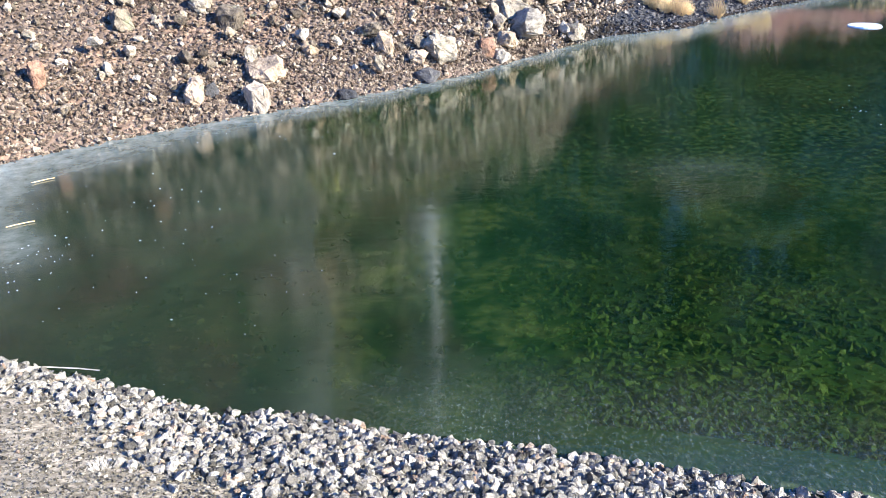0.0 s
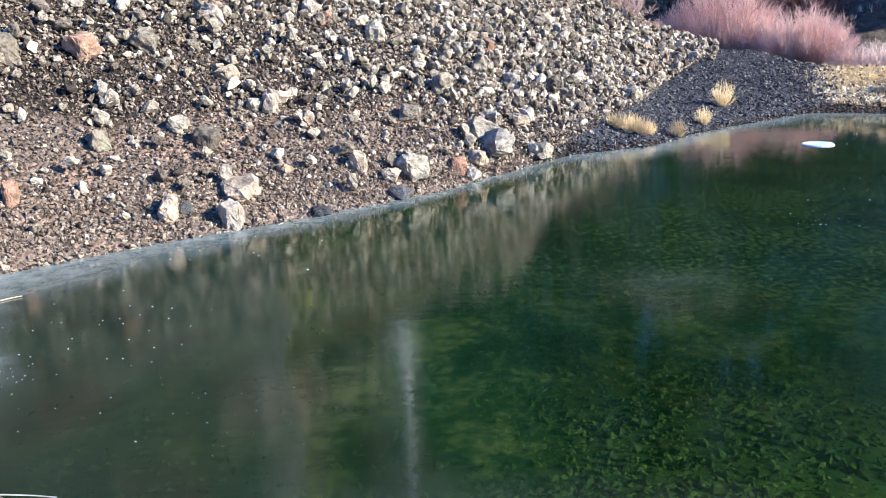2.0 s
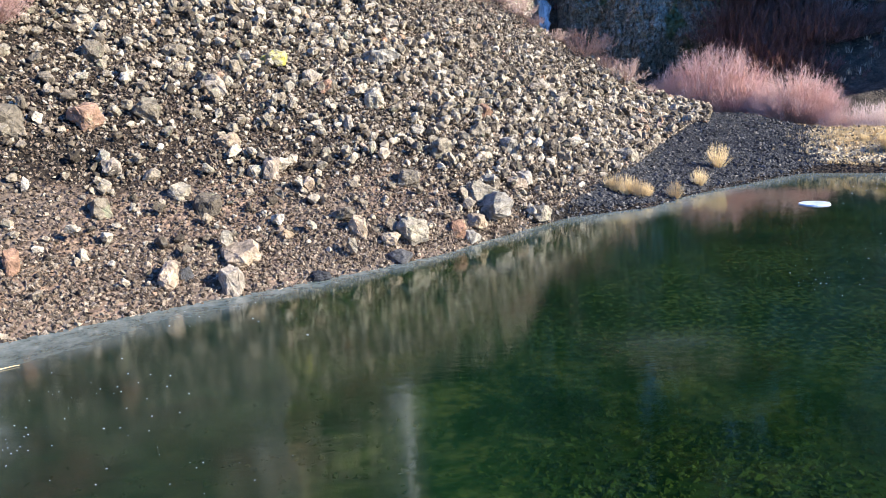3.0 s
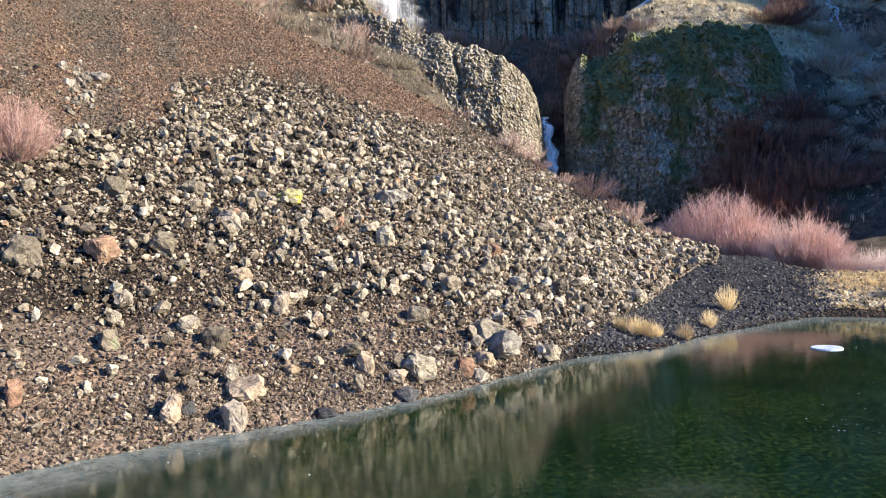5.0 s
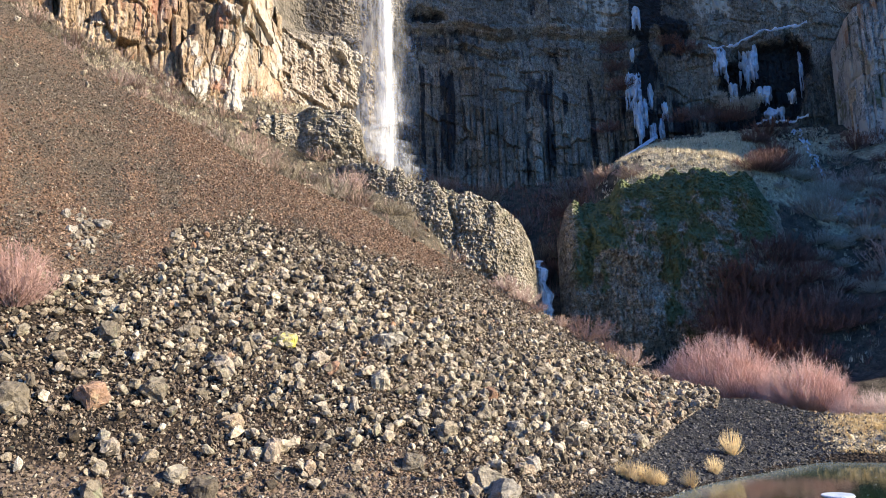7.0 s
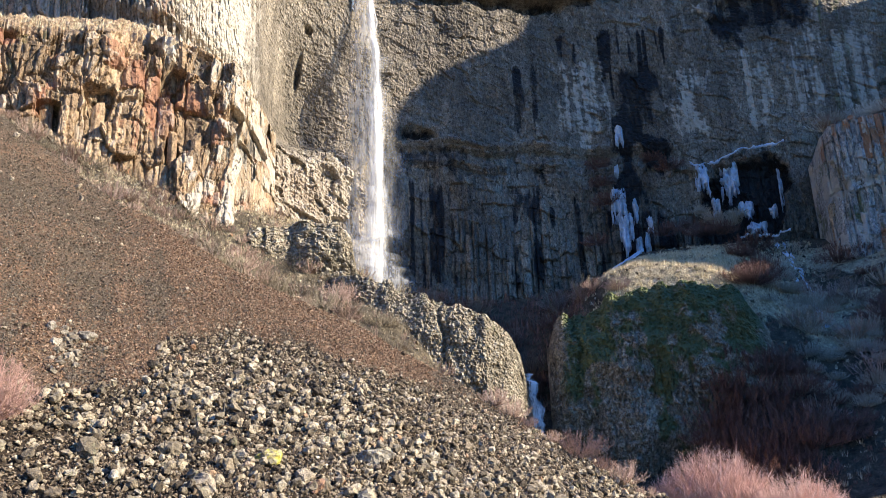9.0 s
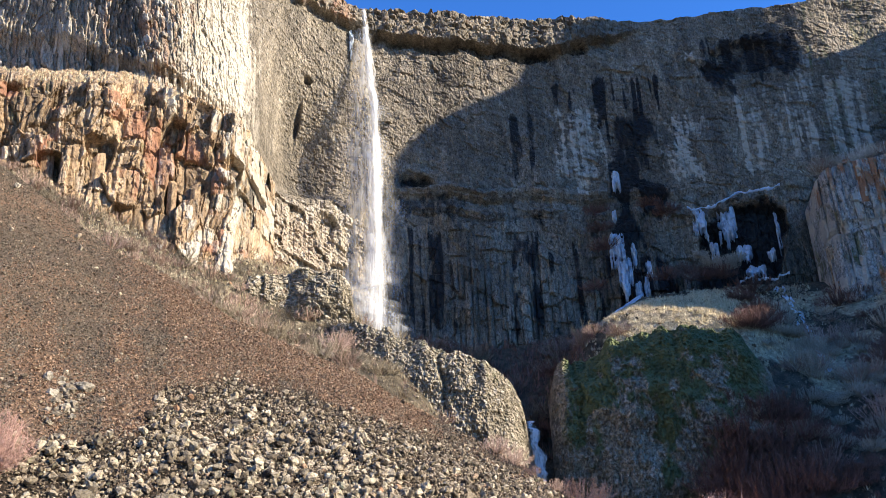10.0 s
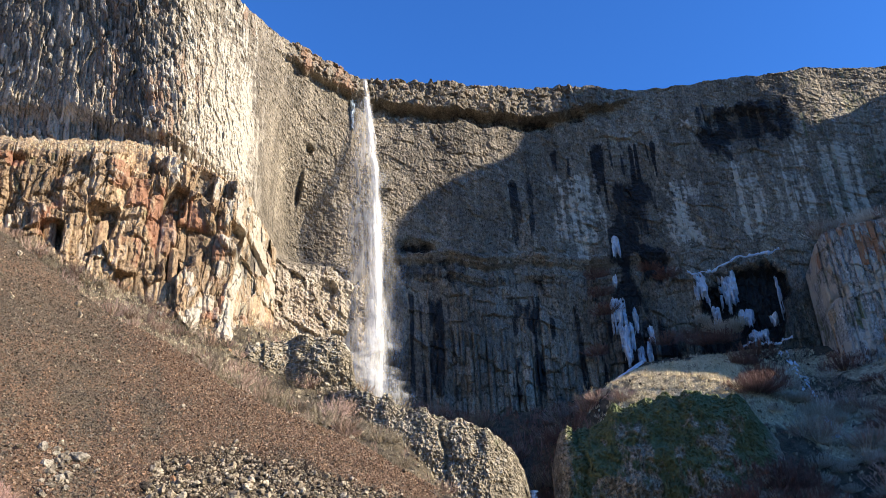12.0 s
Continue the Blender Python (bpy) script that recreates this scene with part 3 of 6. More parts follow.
# ---- the ground: one sheet with the pond's basin, the talus fan and the benches under the cliffs ----
def build_ground():
    az = np.concatenate([np.arange(-180, -44, 4.0), np.arange(-44, 46, 0.2), np.arange(46, 180, 4.0), [180]])
    r = np.concatenate([np.linspace(0.0, 3.0, 6), np.arange(3.2, 9, 0.14), np.arange(9, 34, 0.22), np.arange(34, 62, 0.34), np.arange(62, 96, 0.6), [100, 110, 125, 150, 200, 300, 450, 650, 900]])
    A, R = np.meshgrid(az, r, indexing="ij")
    Z = land(A, R)
    x, y = np.sin(np.radians(A)) * R, np.cos(np.radians(A)) * R
    wob = fbm(x / 3, y / 3, 21)
    scree = scree_mask(A, R, Z) * (R < crest_r(A) + 3)
    fines = smooth(4.5, 1.0, R - toe_r(A) + 2.0 * wob) * smooth(9, 3, A) * (R > far_shore(A) - 0.3) * 0.9
    bed = (Z < 0.02) * (pondness(A) > 0.3) * (R > near_shore(A) + 0.15) * (R < far_shore(A) - 0.3) * 1.0
    grit = (R < near_shore(A) + 0.3) * 0.9 + smooth(0.9, 0.3, (R - far_shore(A)) / 2.0) * (R > far_shore(A) - 0.5) * 0.35 * (A < 9)
    dark = smooth(11, 15, A) * smooth(0.2, 0.9, R - far_shore(A)) * (R < 50) * (1 - smooth(29, 31, A + wob))
    bank = 0.3 * smooth(-14, -24, A + 6 * wob) * (R < near_shore(A) - 0.9) * smooth(3.5, 4.2, R)
    meadow = smooth(27.6, 29.6, A + wob) * smooth(31.3, 32.3, R) * (R < 42)
    brush = smooth(crest_r(A) - 0.5, crest_r(A) + 1.5, R)
    hill = smooth(15, 18, A) * smooth(28.5, 25.5, A) * smooth(56, 58.5, R) * smooth(80, 72, R)
    tan = 0.9 * smooth(-0.25, 0.25, fbm(x / 4, y / 4, 22)) * smooth(24.0, 26.5, A) * smooth(58, 61, R) + 0.62 * smooth(0.1, 0.4, fbm(x / 4, y / 4, 22)) * smooth(27, 30, A) * smooth(52, 56, R) * smooth(60, 58, R)
    grass = tan + np.maximum(meadow * 0.9, hill * (0.65 + 0.35 * wob)) + 0.42 * smooth(0.0, 0.4, fbm(x / 2.5, y / 2.5, 25)) * brush * (A < 6)
    me = mesh("ground", polar(A, R, Z), grid_faces(len(az), len(r), True), M_ground, True,
              dict(fines=fines, scree=scree, grit=grit, bank=bank, dark=dark, brush=brush * 0.95, grass=grass, bed=bed))
    return tagged(new("ground", me), "canyon floor with stony talus, brown scree, shore grit and a green pond bed", "ground", kind="structure")


def scree_mask(A, R, Z):
    """1 on the fine brown scree of the upper fan, 0 on the blocky talus."""
    el = np.degrees(np.arctan2(Z - EYE_Z, np.maximum(R, 0.1)))
    x, y = np.sin(np.radians(A)) * R, np.cos(np.radians(A)) * R
    edge = scree_edge(A) + 0.5 * fbm(x / 1.5, y / 1.5, 31)
    return smooth(-0.5, 0.5, el - edge)


scree_edge = lerp_table([(-60, 5), (-27, 6.2), (-18, 6.6), (-15.5, 7.2), (-14.5, 10.0), (-10, 10.6), (-4.3, 9.3), (1.5, 7.2), (7.2, 5.1), (11.5, 2.6), (14, 1.5), (18, 5), (60, 5)])
ground = build_ground()


def build_pond():
    az = np.concatenate([np.arange(-47, -36, 0.4), np.arange(-36, 36, 0.2), np.arange(36, 87, 0.6)])
    f = np.linspace(-0.06, 1.06, 80)
    A, F = np.meshgrid(az, f, indexing="ij")
    n, fr = near_shore(A), far_shore(A)
    R = n + F * (fr - n)
    d_far, d_near = fr - R, R - n
    x, y = np.sin(np.radians(A)) * R, np.cos(np.radians(A)) * R
    wob = fbm(x / 1.1, y / 1.1, 41)
    width = 1.1 + 0.9 * smooth(-10, -30, A) + 0.9 * smooth(5, 20, A)
    frost = 0.62 * smooth(1.2, 0.1, d_far / (width * (1 + 0.4 * wob))) + 0.20 * smooth(1.5, 0.2, d_near + 0.7 * wob) * (0.2 + 0.8 * smooth(-14, 2, A)) + 0.42 * smooth(-25, -31, A + 3 * wob) * smooth(7.5, 10.5, R) + 0.07 * np.exp(-((x - 3.95) / 0.8) ** 2 - ((y - 10.6) / 0.45) ** 2)
    edge = 0.03 - 0.154 * y + 0.05 * np.sin(y * 2.1) + 0.06 * wob
    sheet = smooth(0.05, -0.05, x - edge) * 0.9
    frost = np.clip(frost + 0.005 * sheet + 0.04 * sheet * smooth(0.7, 0.0, edge - x) * smooth(10.5, 8, R), 0, 1)
    me = mesh("pond", polar(A, R, 0 * R), grid_faces(len(az), len(f), True), M_pond, True, dict(rime=smooth(3.0, 2.2, d_near), far=0.9 * smooth(8.5, 13, R + wob), frost=frost, sheet=np.clip(sheet + frost, 0, 1), murk=np.clip(0.52 + 0.35 * smooth(6, 14, R) + 0.2 * sheet + 0.22 * gauss(A, 3, 7) * smooth(11, 7, R) - 0.32 * smooth(8, 18, A) * smooth(11, 7, R), 0.08, 0.92)))
    return tagged(new("water", me), "still green pond water under thin clear ice with frosted rims", "water", kind="structure")


pond = build_pond()


# ---- cliffs ----
RIM_Z = 59.0
wall_r = lerp_table([(-80, 96), (-50, 92), (-40, 84), (-30, 72.5), (-24, 65), (-20, 61.2), (-17, 58.9), (-14, 60.4), (-11.8, 62.8), (-7.7, 67.6), (-2.7, 72.7), (-0.5, 75), (7.2, 76.3), (14.4, 79.2), (21, 82), (28.9, 84.7), (34.4, 87.4), (40.2, 93), (46, 99), (60, 104)])


cap_foot = lerp_table([(-12, 57.2), (-4, 56.3), (0.2, 55.7), (8, 55.1), (14.6, 55.3), (20.7, 56.5), (25, 59.4), (60, 62)])


def build_main_cliff():
    az = np.concatenate([np.arange(-80, -40, 0.8), np.arange(-40, -30, 0.2), np.arange(-30, -8, 0.06), np.arange(-8, 42, 0.08), np.arange(42, 60.1, 1.0)])
    z = np.arange(18, RIM_Z + 0.06, 0.12)
    A, Zg = np.meshgrid(az, z, indexing="ij")
    base = (wall_r(A - 1) + wall_r(A) * 2 + wall_r(A + 1)) / 4
    U = np.radians(A) * 78
    left = smooth(-8.5, -11.5, A)                     # the upper cliff over the ledge
    back = 1 - left
    joint = lambda e, w: smooth(w, 0, e)
    # large undulation of the face
    d = 0.9 * fbm(U / 9, Zg / 14, 51) + 0.3 * fbm(U / 2.5, Zg / 3, 53)
    # left: thin wavy columns in leaning bundles, deeply broken towards the far left
    warp = fbm(U / 5, Zg / 7, 3)
    wild = 0.50 + 0.14 * smooth(-14, -21, A + 3 * warp)
    lean = U + 0.14 * Zg + 1.0 * warp + 0.2 * fbm(U / 1.6, Zg / 1.8, 62)
    v1, e1, k1, c1 = colonnade(lean / 0.40, Zg + 0.4 * fbm(U / 0.7, Zg / 2, 66), 0.75, 61)
    w1, g1, t1 = facets(lean / 1.7 + 0.5 * fbm(U / 2, Zg / 3, 67), Zg / 3.4 + 0.8 * warp, 60, 0.9, 0.4)
    v5, _, s5 = facets(lean / 0.30, Zg / 0.55 + 0.5 * warp, 65, 0.9, 0.6)
    d = d - left * wild * (0.60 * v1 + 0.22 * k1 + 0.10 * c1 - 0.14 * joint(e1, 0.10) + 0.40 * w1 + 0.45 * t1 - 0.25 * joint(g1, 0.05) + 0.16 * s5 + 0.10 * v5)
    d = d + left * 0.55 * fbm(U / 3.4, Zg / 5.0, 70) * smooth(-13, -18, A)
    d = d + left * 0.9 * smooth(1.3, 0.3, Zg - 38.4 + 0.5 * warp)      # dark foot over the ledge
    # back, upper: fine hackly rows that dip to the side
    dip = Zg + 0.22 * U + 0.5 * fbm(U / 4, Zg / 4, 15)
    v2, e2, s2 = facets(U / 0.50 + 0.5 * fbm(U / 3, Zg / 3, 5), dip / 0.30, 63)
    w2, g2, t2 = facets(U / 2.2 + 0.6 * fbm(U / 5, Zg / 5, 5), dip / 1.3, 64)
    # back, lower: upright columns, plainest at the foot
    v3, e3, k3, c3 = colonnade(U / 0.72 + 0.35 * fbm(U / 3, Zg / 6, 7), Zg + 0.6 * fbm(U / 0.8, Zg / 2, 69), 3.0, 65)
    step = Zg + 0.7 * fbm(U / 4, 0 * Zg, 6)
    low = smooth(37.2, 36.2, step) * smooth(-0.6, 0.6, A)
    pipes = low * (0.25 + 0.75 * smooth(31, 28, step)) * (0.35 + 0.65 * smooth(-0.3, 0.3, fbm(U / 3.5, Zg / 6, 58)))
    warm = smooth(37, 33, Zg + 2 * fbm(U / 3, Zg / 3, 16)) * smooth(0.2, -1.2, A) * back
    # rim band: stubby blocks over a deep groove
    foot = cap_foot(A) + 0.35 * fbm(U / 4, 0 * Zg, 8) + 0.40 * fbm(U / 1.1, 0 * Zg, 18)
    cap = smooth(-0.12, 0.12, Zg - foot) * smooth(-9, -5, A)
    groove = smooth(1.0, 0.25, np.abs(Zg - foot + 0.45)) * (Zg < foot) * smooth(-3, -0.5, A) * smooth(23.5, 17, A) * (0.35 + 0.65 * smooth(-0.15, 0.25, fbm(U / 1.6, Zg / 1.2, 23) + 0.5 * fbm(U / 6, 0 * Zg, 24)))
    v4, e4, k4, c4 = colonnade(U / 1.1 + 0.9 * fbm(U / 2.2, Zg / 2, 9), Zg + 0.8 * fbm(U / 2, Zg, 14), 1.3, 67)
    v7, _, s7 = facets(U / 0.75 + 0.5 * fbm(U / 2, Zg / 2, 19), Zg / 0.5 + 0.6 * fbm(U / 3, 0 * Zg, 20), 68)
    d = d - back * (1 - low) * (1 - cap) * (0.11 * v2 + 0.13 * s2 + (1 - 0.6 * smooth(2, -3, A)) * (0.16 * w2 + 0.20 * t2 - 0.15 * joint(g2, 0.05)) - 0.05 * joint(e2, 0.2))
    d = d - pipes * (0.30 * v3 + 0.28 * k3 + 0.15 * c3 - 0.25 * joint(e3, 0.10)) - (low - pipes) * (0.10 * v2 + 0.10 * k3) - low * (0.25 * w2 + 0.35 * t2 - 0.2 * joint(g2, 0.05)) + low * 0.45
    d = d - cap * (0.25 + 0.75 * smooth(24.5, 17, A)) * (0.6 + 0.28 * v4 + 0.16 * k4 - 0.15 * joint(e4, 0.08) + 0.40 * v7 + 0.35 * s7 + 0.5 * smooth(57.6, 57.0, Zg + 0.6 * fbm(U / 3, 0 * Zg, 22))) + groove * 0.8
    # ledge band over the lower wall, with an undercut and thin courses
    course = smooth(0.5, 0.1, np.abs(step - 37.6)) - 0.9 * smooth(0.5, 0.1, np.abs(step - 36.5)) + 0.4 * smooth(0.3, 0.1, np.abs(step - 35.3)) - 0.5 * smooth(0.3, 0.05, np.abs(step - 34.5))
    d = d - 0.55 * course * smooth(0, 3, A) * smooth(24, 20, A) * (0.4 + 0.6 * smooth(-0.3, 0.2, fbm(U / 3, 0 * Zg, 12)))
    # the hollow behind the fall, undercut below the rim
    hollow = smooth(-9.8, -6.5, A) * smooth(1.2, -6.5, A) * smooth(56, 40, Zg) * smooth(32.5, 37.5, Zg)
    d = d + 6.5 * hollow
    # the icefall's recess, small caves and slots
    alcove = smooth(1, 0.8, (np.abs((A - 27.2 - 0.14 * (Zg - 31)) / 3.0) ** 4 + np.abs((Zg - 30.2 - 0.25 * (A - 27)) / 5.3) ** 4) ** 0.25 + 0.12 * fbm(U / 1.2, Zg / 1.2, 57))
    d = d + 1.9 * alcove - warm * (0.25 * v3 + 0.16 * k3 + 0.6 * w2 + 0.5 * t2 + 0.25 * s2)
    rag = 0.55 * fbm(U / 1.6, Zg / 1.6, 55)
    cave = smooth(1, 0.3, np.hypot((A - 3.3) / 1.7, (Zg - 38.4) / 1.2) + rag) + 0.7 * smooth(1, 0.2, np.hypot((A + 3.6) / 1.0, (Zg - 31.5) / 2.4) + rag)
    cave = cave + 0.9 * smooth(1, 0.2, np.hypot((A + 5.1) / 0.4, (Zg - 48.8) / 0.5) + 0.6 * rag) + 0.7 * smooth(1, 0.2, np.hypot((A + 6.0 - 0.14 * (Zg - 44)) / 0.35, (Zg - 44.5) / 2.4) + 0.6 * rag)
    roof = smooth(1, 0.5, np.hypot((A - 29.4) / 3.4, (Zg - 52.6 - 0.12 * (A - 29)) / 2.6) + 0.8 * rag)
    d = d + 1.5 * cave + 1.1 * roof
    Zs = 18 + (Zg - 18) * (1 + 0.42 * smooth(-14, -32, A))
    rim = 0.5 * fbm(U / 3.2, 0 * U, 71, 6) + 0.15 * (c4 - 0.5)
    Zr = np.where(Zg > RIM_Z - 0.15, Zs + rim * 0.8, Zs)
    R = base + d
    verts = polar(A, R, Zr)
    n, m = A.shape
    # plateau behind the rim
    back_rows = [polar(az, R[:, -1] + k, Zr[:, -1] + h) for k, h in ((1.5, 0.25), (6, 0.1), (60, 1.0))]
    allv = np.concatenate([verts, np.stack(back_rows, 1)], 1)
    grow = lambda a, fill=0.0: np.concatenate([a, np.full((n, 3), fill)], 1)
    tone = left * (0.5 * v1 + 0.3 * w1 + 0.2 * c1) + back * (pipes * v3 + (1 - pipes) * (0.25 + 0.5 * v2)) + 0.22 * left
    rust = 0.34 * warm + (0.22 + 0.35 * (c1 > 0.66) * smooth(0.0, 0.3, fbm(U / 5, Zg / 6, 72))) * left + 0.22 * smooth(0, -6, A) * smooth(36, 30, Zg) + 0.25 * cap * (v4 > 0.6) + 0.40 * cap * smooth(-0.5, -2.5, A)
    # stains: shapes with ragged, downward-drawn edges
    drip = fbm(U / 1.1 + 0.4 * fbm(U / 2, Zg / 2, 80), Zg / 5, 77, 5) + 0.5 * fbm(U / 2.2, Zg / 4, 78)
    comb = smooth(-0.05, 0.30, fbm(U / 0.5, Zg / 14, 79) + 0.4 * fbm(U / 2.0, Zg / 8, 76))
    rag_a = 0.9 * fbm(U / 1.3, Zg / 3.0, 74) + 0.4 * drip
    rag_z = 1.6 * fbm(U / 1.3, Zg / 3, 73, 5) + 1.3 * drip
    patch = lambda a0, a1, z0, z1, s=0.8: smooth(a0 - s, a0 + s, A + rag_a) * smooth(a1 + s, a1 - s, A - rag_a) * smooth(z0 - 2 * s, z0 + 2 * s, Zg + rag_z) * smooth(z1 + s, z1 - s, Zg + 0.5 * rag_z)
    # also blackens the alcove; caves, rim groove and under-ledge strips are painted shade
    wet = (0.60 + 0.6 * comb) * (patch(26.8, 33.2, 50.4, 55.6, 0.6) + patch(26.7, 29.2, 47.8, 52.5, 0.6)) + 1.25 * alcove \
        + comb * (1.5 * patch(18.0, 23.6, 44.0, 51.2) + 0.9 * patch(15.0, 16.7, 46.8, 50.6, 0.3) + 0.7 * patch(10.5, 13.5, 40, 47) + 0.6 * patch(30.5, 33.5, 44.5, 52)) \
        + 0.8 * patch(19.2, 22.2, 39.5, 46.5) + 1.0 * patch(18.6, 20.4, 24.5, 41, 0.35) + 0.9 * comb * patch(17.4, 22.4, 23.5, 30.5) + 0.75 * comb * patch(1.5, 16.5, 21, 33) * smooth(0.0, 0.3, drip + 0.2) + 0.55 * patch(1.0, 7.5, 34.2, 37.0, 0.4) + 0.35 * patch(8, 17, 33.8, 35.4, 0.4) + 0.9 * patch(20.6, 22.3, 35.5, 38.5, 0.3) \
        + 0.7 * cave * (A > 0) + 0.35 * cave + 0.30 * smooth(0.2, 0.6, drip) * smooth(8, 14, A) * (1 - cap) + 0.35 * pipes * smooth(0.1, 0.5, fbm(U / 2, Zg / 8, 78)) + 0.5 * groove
    pale = 0.7 * gauss(A, -11.4, 2.0) * smooth(36, 40, Zg) * smooth(58, 44, Zg + 3 * drip) + 0.25 * smooth(-18, -15, A) * left + 0.5 * warm + 0.38 * left * (v1 > 0.6) \
        + (0.45 + 0.55 * comb) * (1.3 * patch(23.0, 25.1, 38.6, 46.4) + 1.1 * patch(27.9, 30.4, 38.8, 48.0) + 1.1 * patch(14.8, 18.4, 38.2, 48.0) + 0.6 * patch(31.5, 37, 40, 49)) \
        + 0.95 * patch(25.4, 26.3, 52.4, 53.6, 0.25) + 0.22 * comb * smooth(34, 40, Zg) * smooth(-2, -9, A) + 0.2 * smooth(0.5, 0.1, np.abs(step - 37.7)) * smooth(1, 4, A) * smooth(19, 16, A) \
        + 0.5 * comb * smooth(24, 27, A) * smooth(38, 42, Zg) * smooth(56, 50, Zg)
    pale = pale * (1 - back * smooth(20, 10, np.abs(A - 24)) * (0.35 * (v2 < 0.45) + 0.30 * smooth(0.1, -0.2, fbm(U / 0.25, Zg / 0.4, 25))))
    wet = wet * (1 - 0.8 * np.clip(pale, 0, 1))
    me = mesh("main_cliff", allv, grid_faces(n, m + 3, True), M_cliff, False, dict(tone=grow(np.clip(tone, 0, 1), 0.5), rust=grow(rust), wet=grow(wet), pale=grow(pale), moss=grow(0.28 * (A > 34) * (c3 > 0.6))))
    return tagged(new("cliff", me), "tall basalt cliff with hackly joints, rim band and wet black stains", "cliff", kind="structure")


cliff = build_main_cliff()


def build_right_wall():
    """The canyon's right wall, out of view, its rim shaped to throw the shade over the amphitheatre."""
    # rim heights fitted to where the shade's edge should fall
    rim = lerp_table([(20, 6), (46.3, 10), (48, 18), (49.5, 25), (51.2, 29), (53, 31), (54.2, 31.4), (55.2, 30.3), (56.0, 28.6), (60.6, 28.4), (62.4, 30.5), (63.4, 38), (64.2, 44), (65, 46), (66.5, 60), (68.6, 68.1), (70.5, 70.2), (72, 71.2),
                      (74.9, 71.3), (76, 72), (77.6, 76.2), (85.2, 73), (86.4, 57), (90, 57), (120, 59)])
    q = np.arange(20, 121, 0.5)
    t = np.linspace(0, 1, 26)
    Q, T = np.meshgrid(q, t, indexing="ij")
    top = rim(Q) + 0.35 * fbm(Q / 1.5, 0 * Q, 81)
    off = 26 + 1.5 * fbm(Q / 4, T * 6, 82) - 2.5 * (1 - T)
    p, sd = (0.438, 0.899), (0.899, -0.438)
    V = np.stack([p[0] * Q + sd[0] * off, p[1] * Q + sd[1] * off, -1 + (top + 1) * T], -1)
    away = 22.0
    V = V + away * np.array([S.x, S.y, 0.0]) / math.cos(radians(SUN_EL)) + np.array([0, 0, 1.0]) * (away * math.tan(radians(SUN_EL)) * T)[..., None]
    top = top + away * math.tan(radians(SUN_EL))
    off = off + away
    rear = np.stack([p[0] * Q + sd[0] * (off + 70), p[1] * Q + sd[1] * (off + 70), top], -1)[:, -1:]
    rear_low = rear.copy()
    rear_low[..., 2] = -1
    V = np.concatenate([V, rear, rear_low], 1)
    n, m = V.shape[:2]
    zero = np.zeros((n, m))
    me = mesh("right_wall", V, grid_faces(n, m, False), M_cliff, False, dict(tone=zero + 0.5, rust=zero, wet=zero, pale=zero, moss=zero))
    return tagged(new("unseen_canyon_wall", me), "unseen basalt canyon wall on the right, shaped to shade the amphitheatre", "cliff", kind="structure")


right_wall = build_right_wall()


def column_mesh(name, sides, seed):
    """One basalt column, a unit wide and a unit high: uneven prism with worn edges, a cross joint and a broken top."""
    r = np.random.default_rng(seed)
    ang = np.sort((np.arange(sides) + r.uniform(-0.25, 0.25, sides)) / sides * 2 * np.pi)
    rad = r.uniform(0.42, 0.55, sides)
    levels = [(0.0, 1.0), (0.45, r.uniform(0.97, 1.02)), (0.46, r.uniform(0.90, 0.97)), (0.96, 0.93), (1.0, 0.88)]
    vs, k = [], 2 * sides
    aa, rr = np.empty(k), np.empty(k)
    aa[0::2], aa[1::2] = ang - 0.07, ang + 0.07
    rr[0::2] = rr[1::2] = rad
    for i, (z, w) in enumerate(levels):
        tilt = (0.07 * np.cos(aa + seed)) * (z > 0.9)
        wob = np.repeat(r.uniform(0.97, 1.03, sides), 2)
        vs.append(np.stack([np.cos(aa) * rr * w * wob, np.sin(aa) * rr * w * wob, z + tilt], -1))
    V = np.concatenate(vs + [np.array([[0, 0, 1.01]])])
    F = []
    for l in range(len(levels) - 1):
        for i in range(k):
            j = (i + 1) % k
            F.append((l * k + i, l * k + j, (l + 1) * k + j))
            F.append((l * k + i, (l + 1) * k + j, (l + 1) * k + i))
    o = (len(levels) - 1) * k
    for i in range(k):
        F.append((o + i, o + (i + 1) % k, len(V) - 1))
    tone = np.full(len(V), r.uniform(0.35, 0.8))
    rust = np.full(len(V), (0.1, 0.45, 0.2)[seed % 3])
    return mesh(name, V, F, M_column, False, dict(tone=tone, rust=rust, wet=0 * tone, pale=0 * tone + (0.35 if seed % 7 == 3 else 0), moss=0 * tone))


COLUMNS = [column_mesh("column_%d" % k, 5 + k % 3, 100 + k) for k in range(12)]


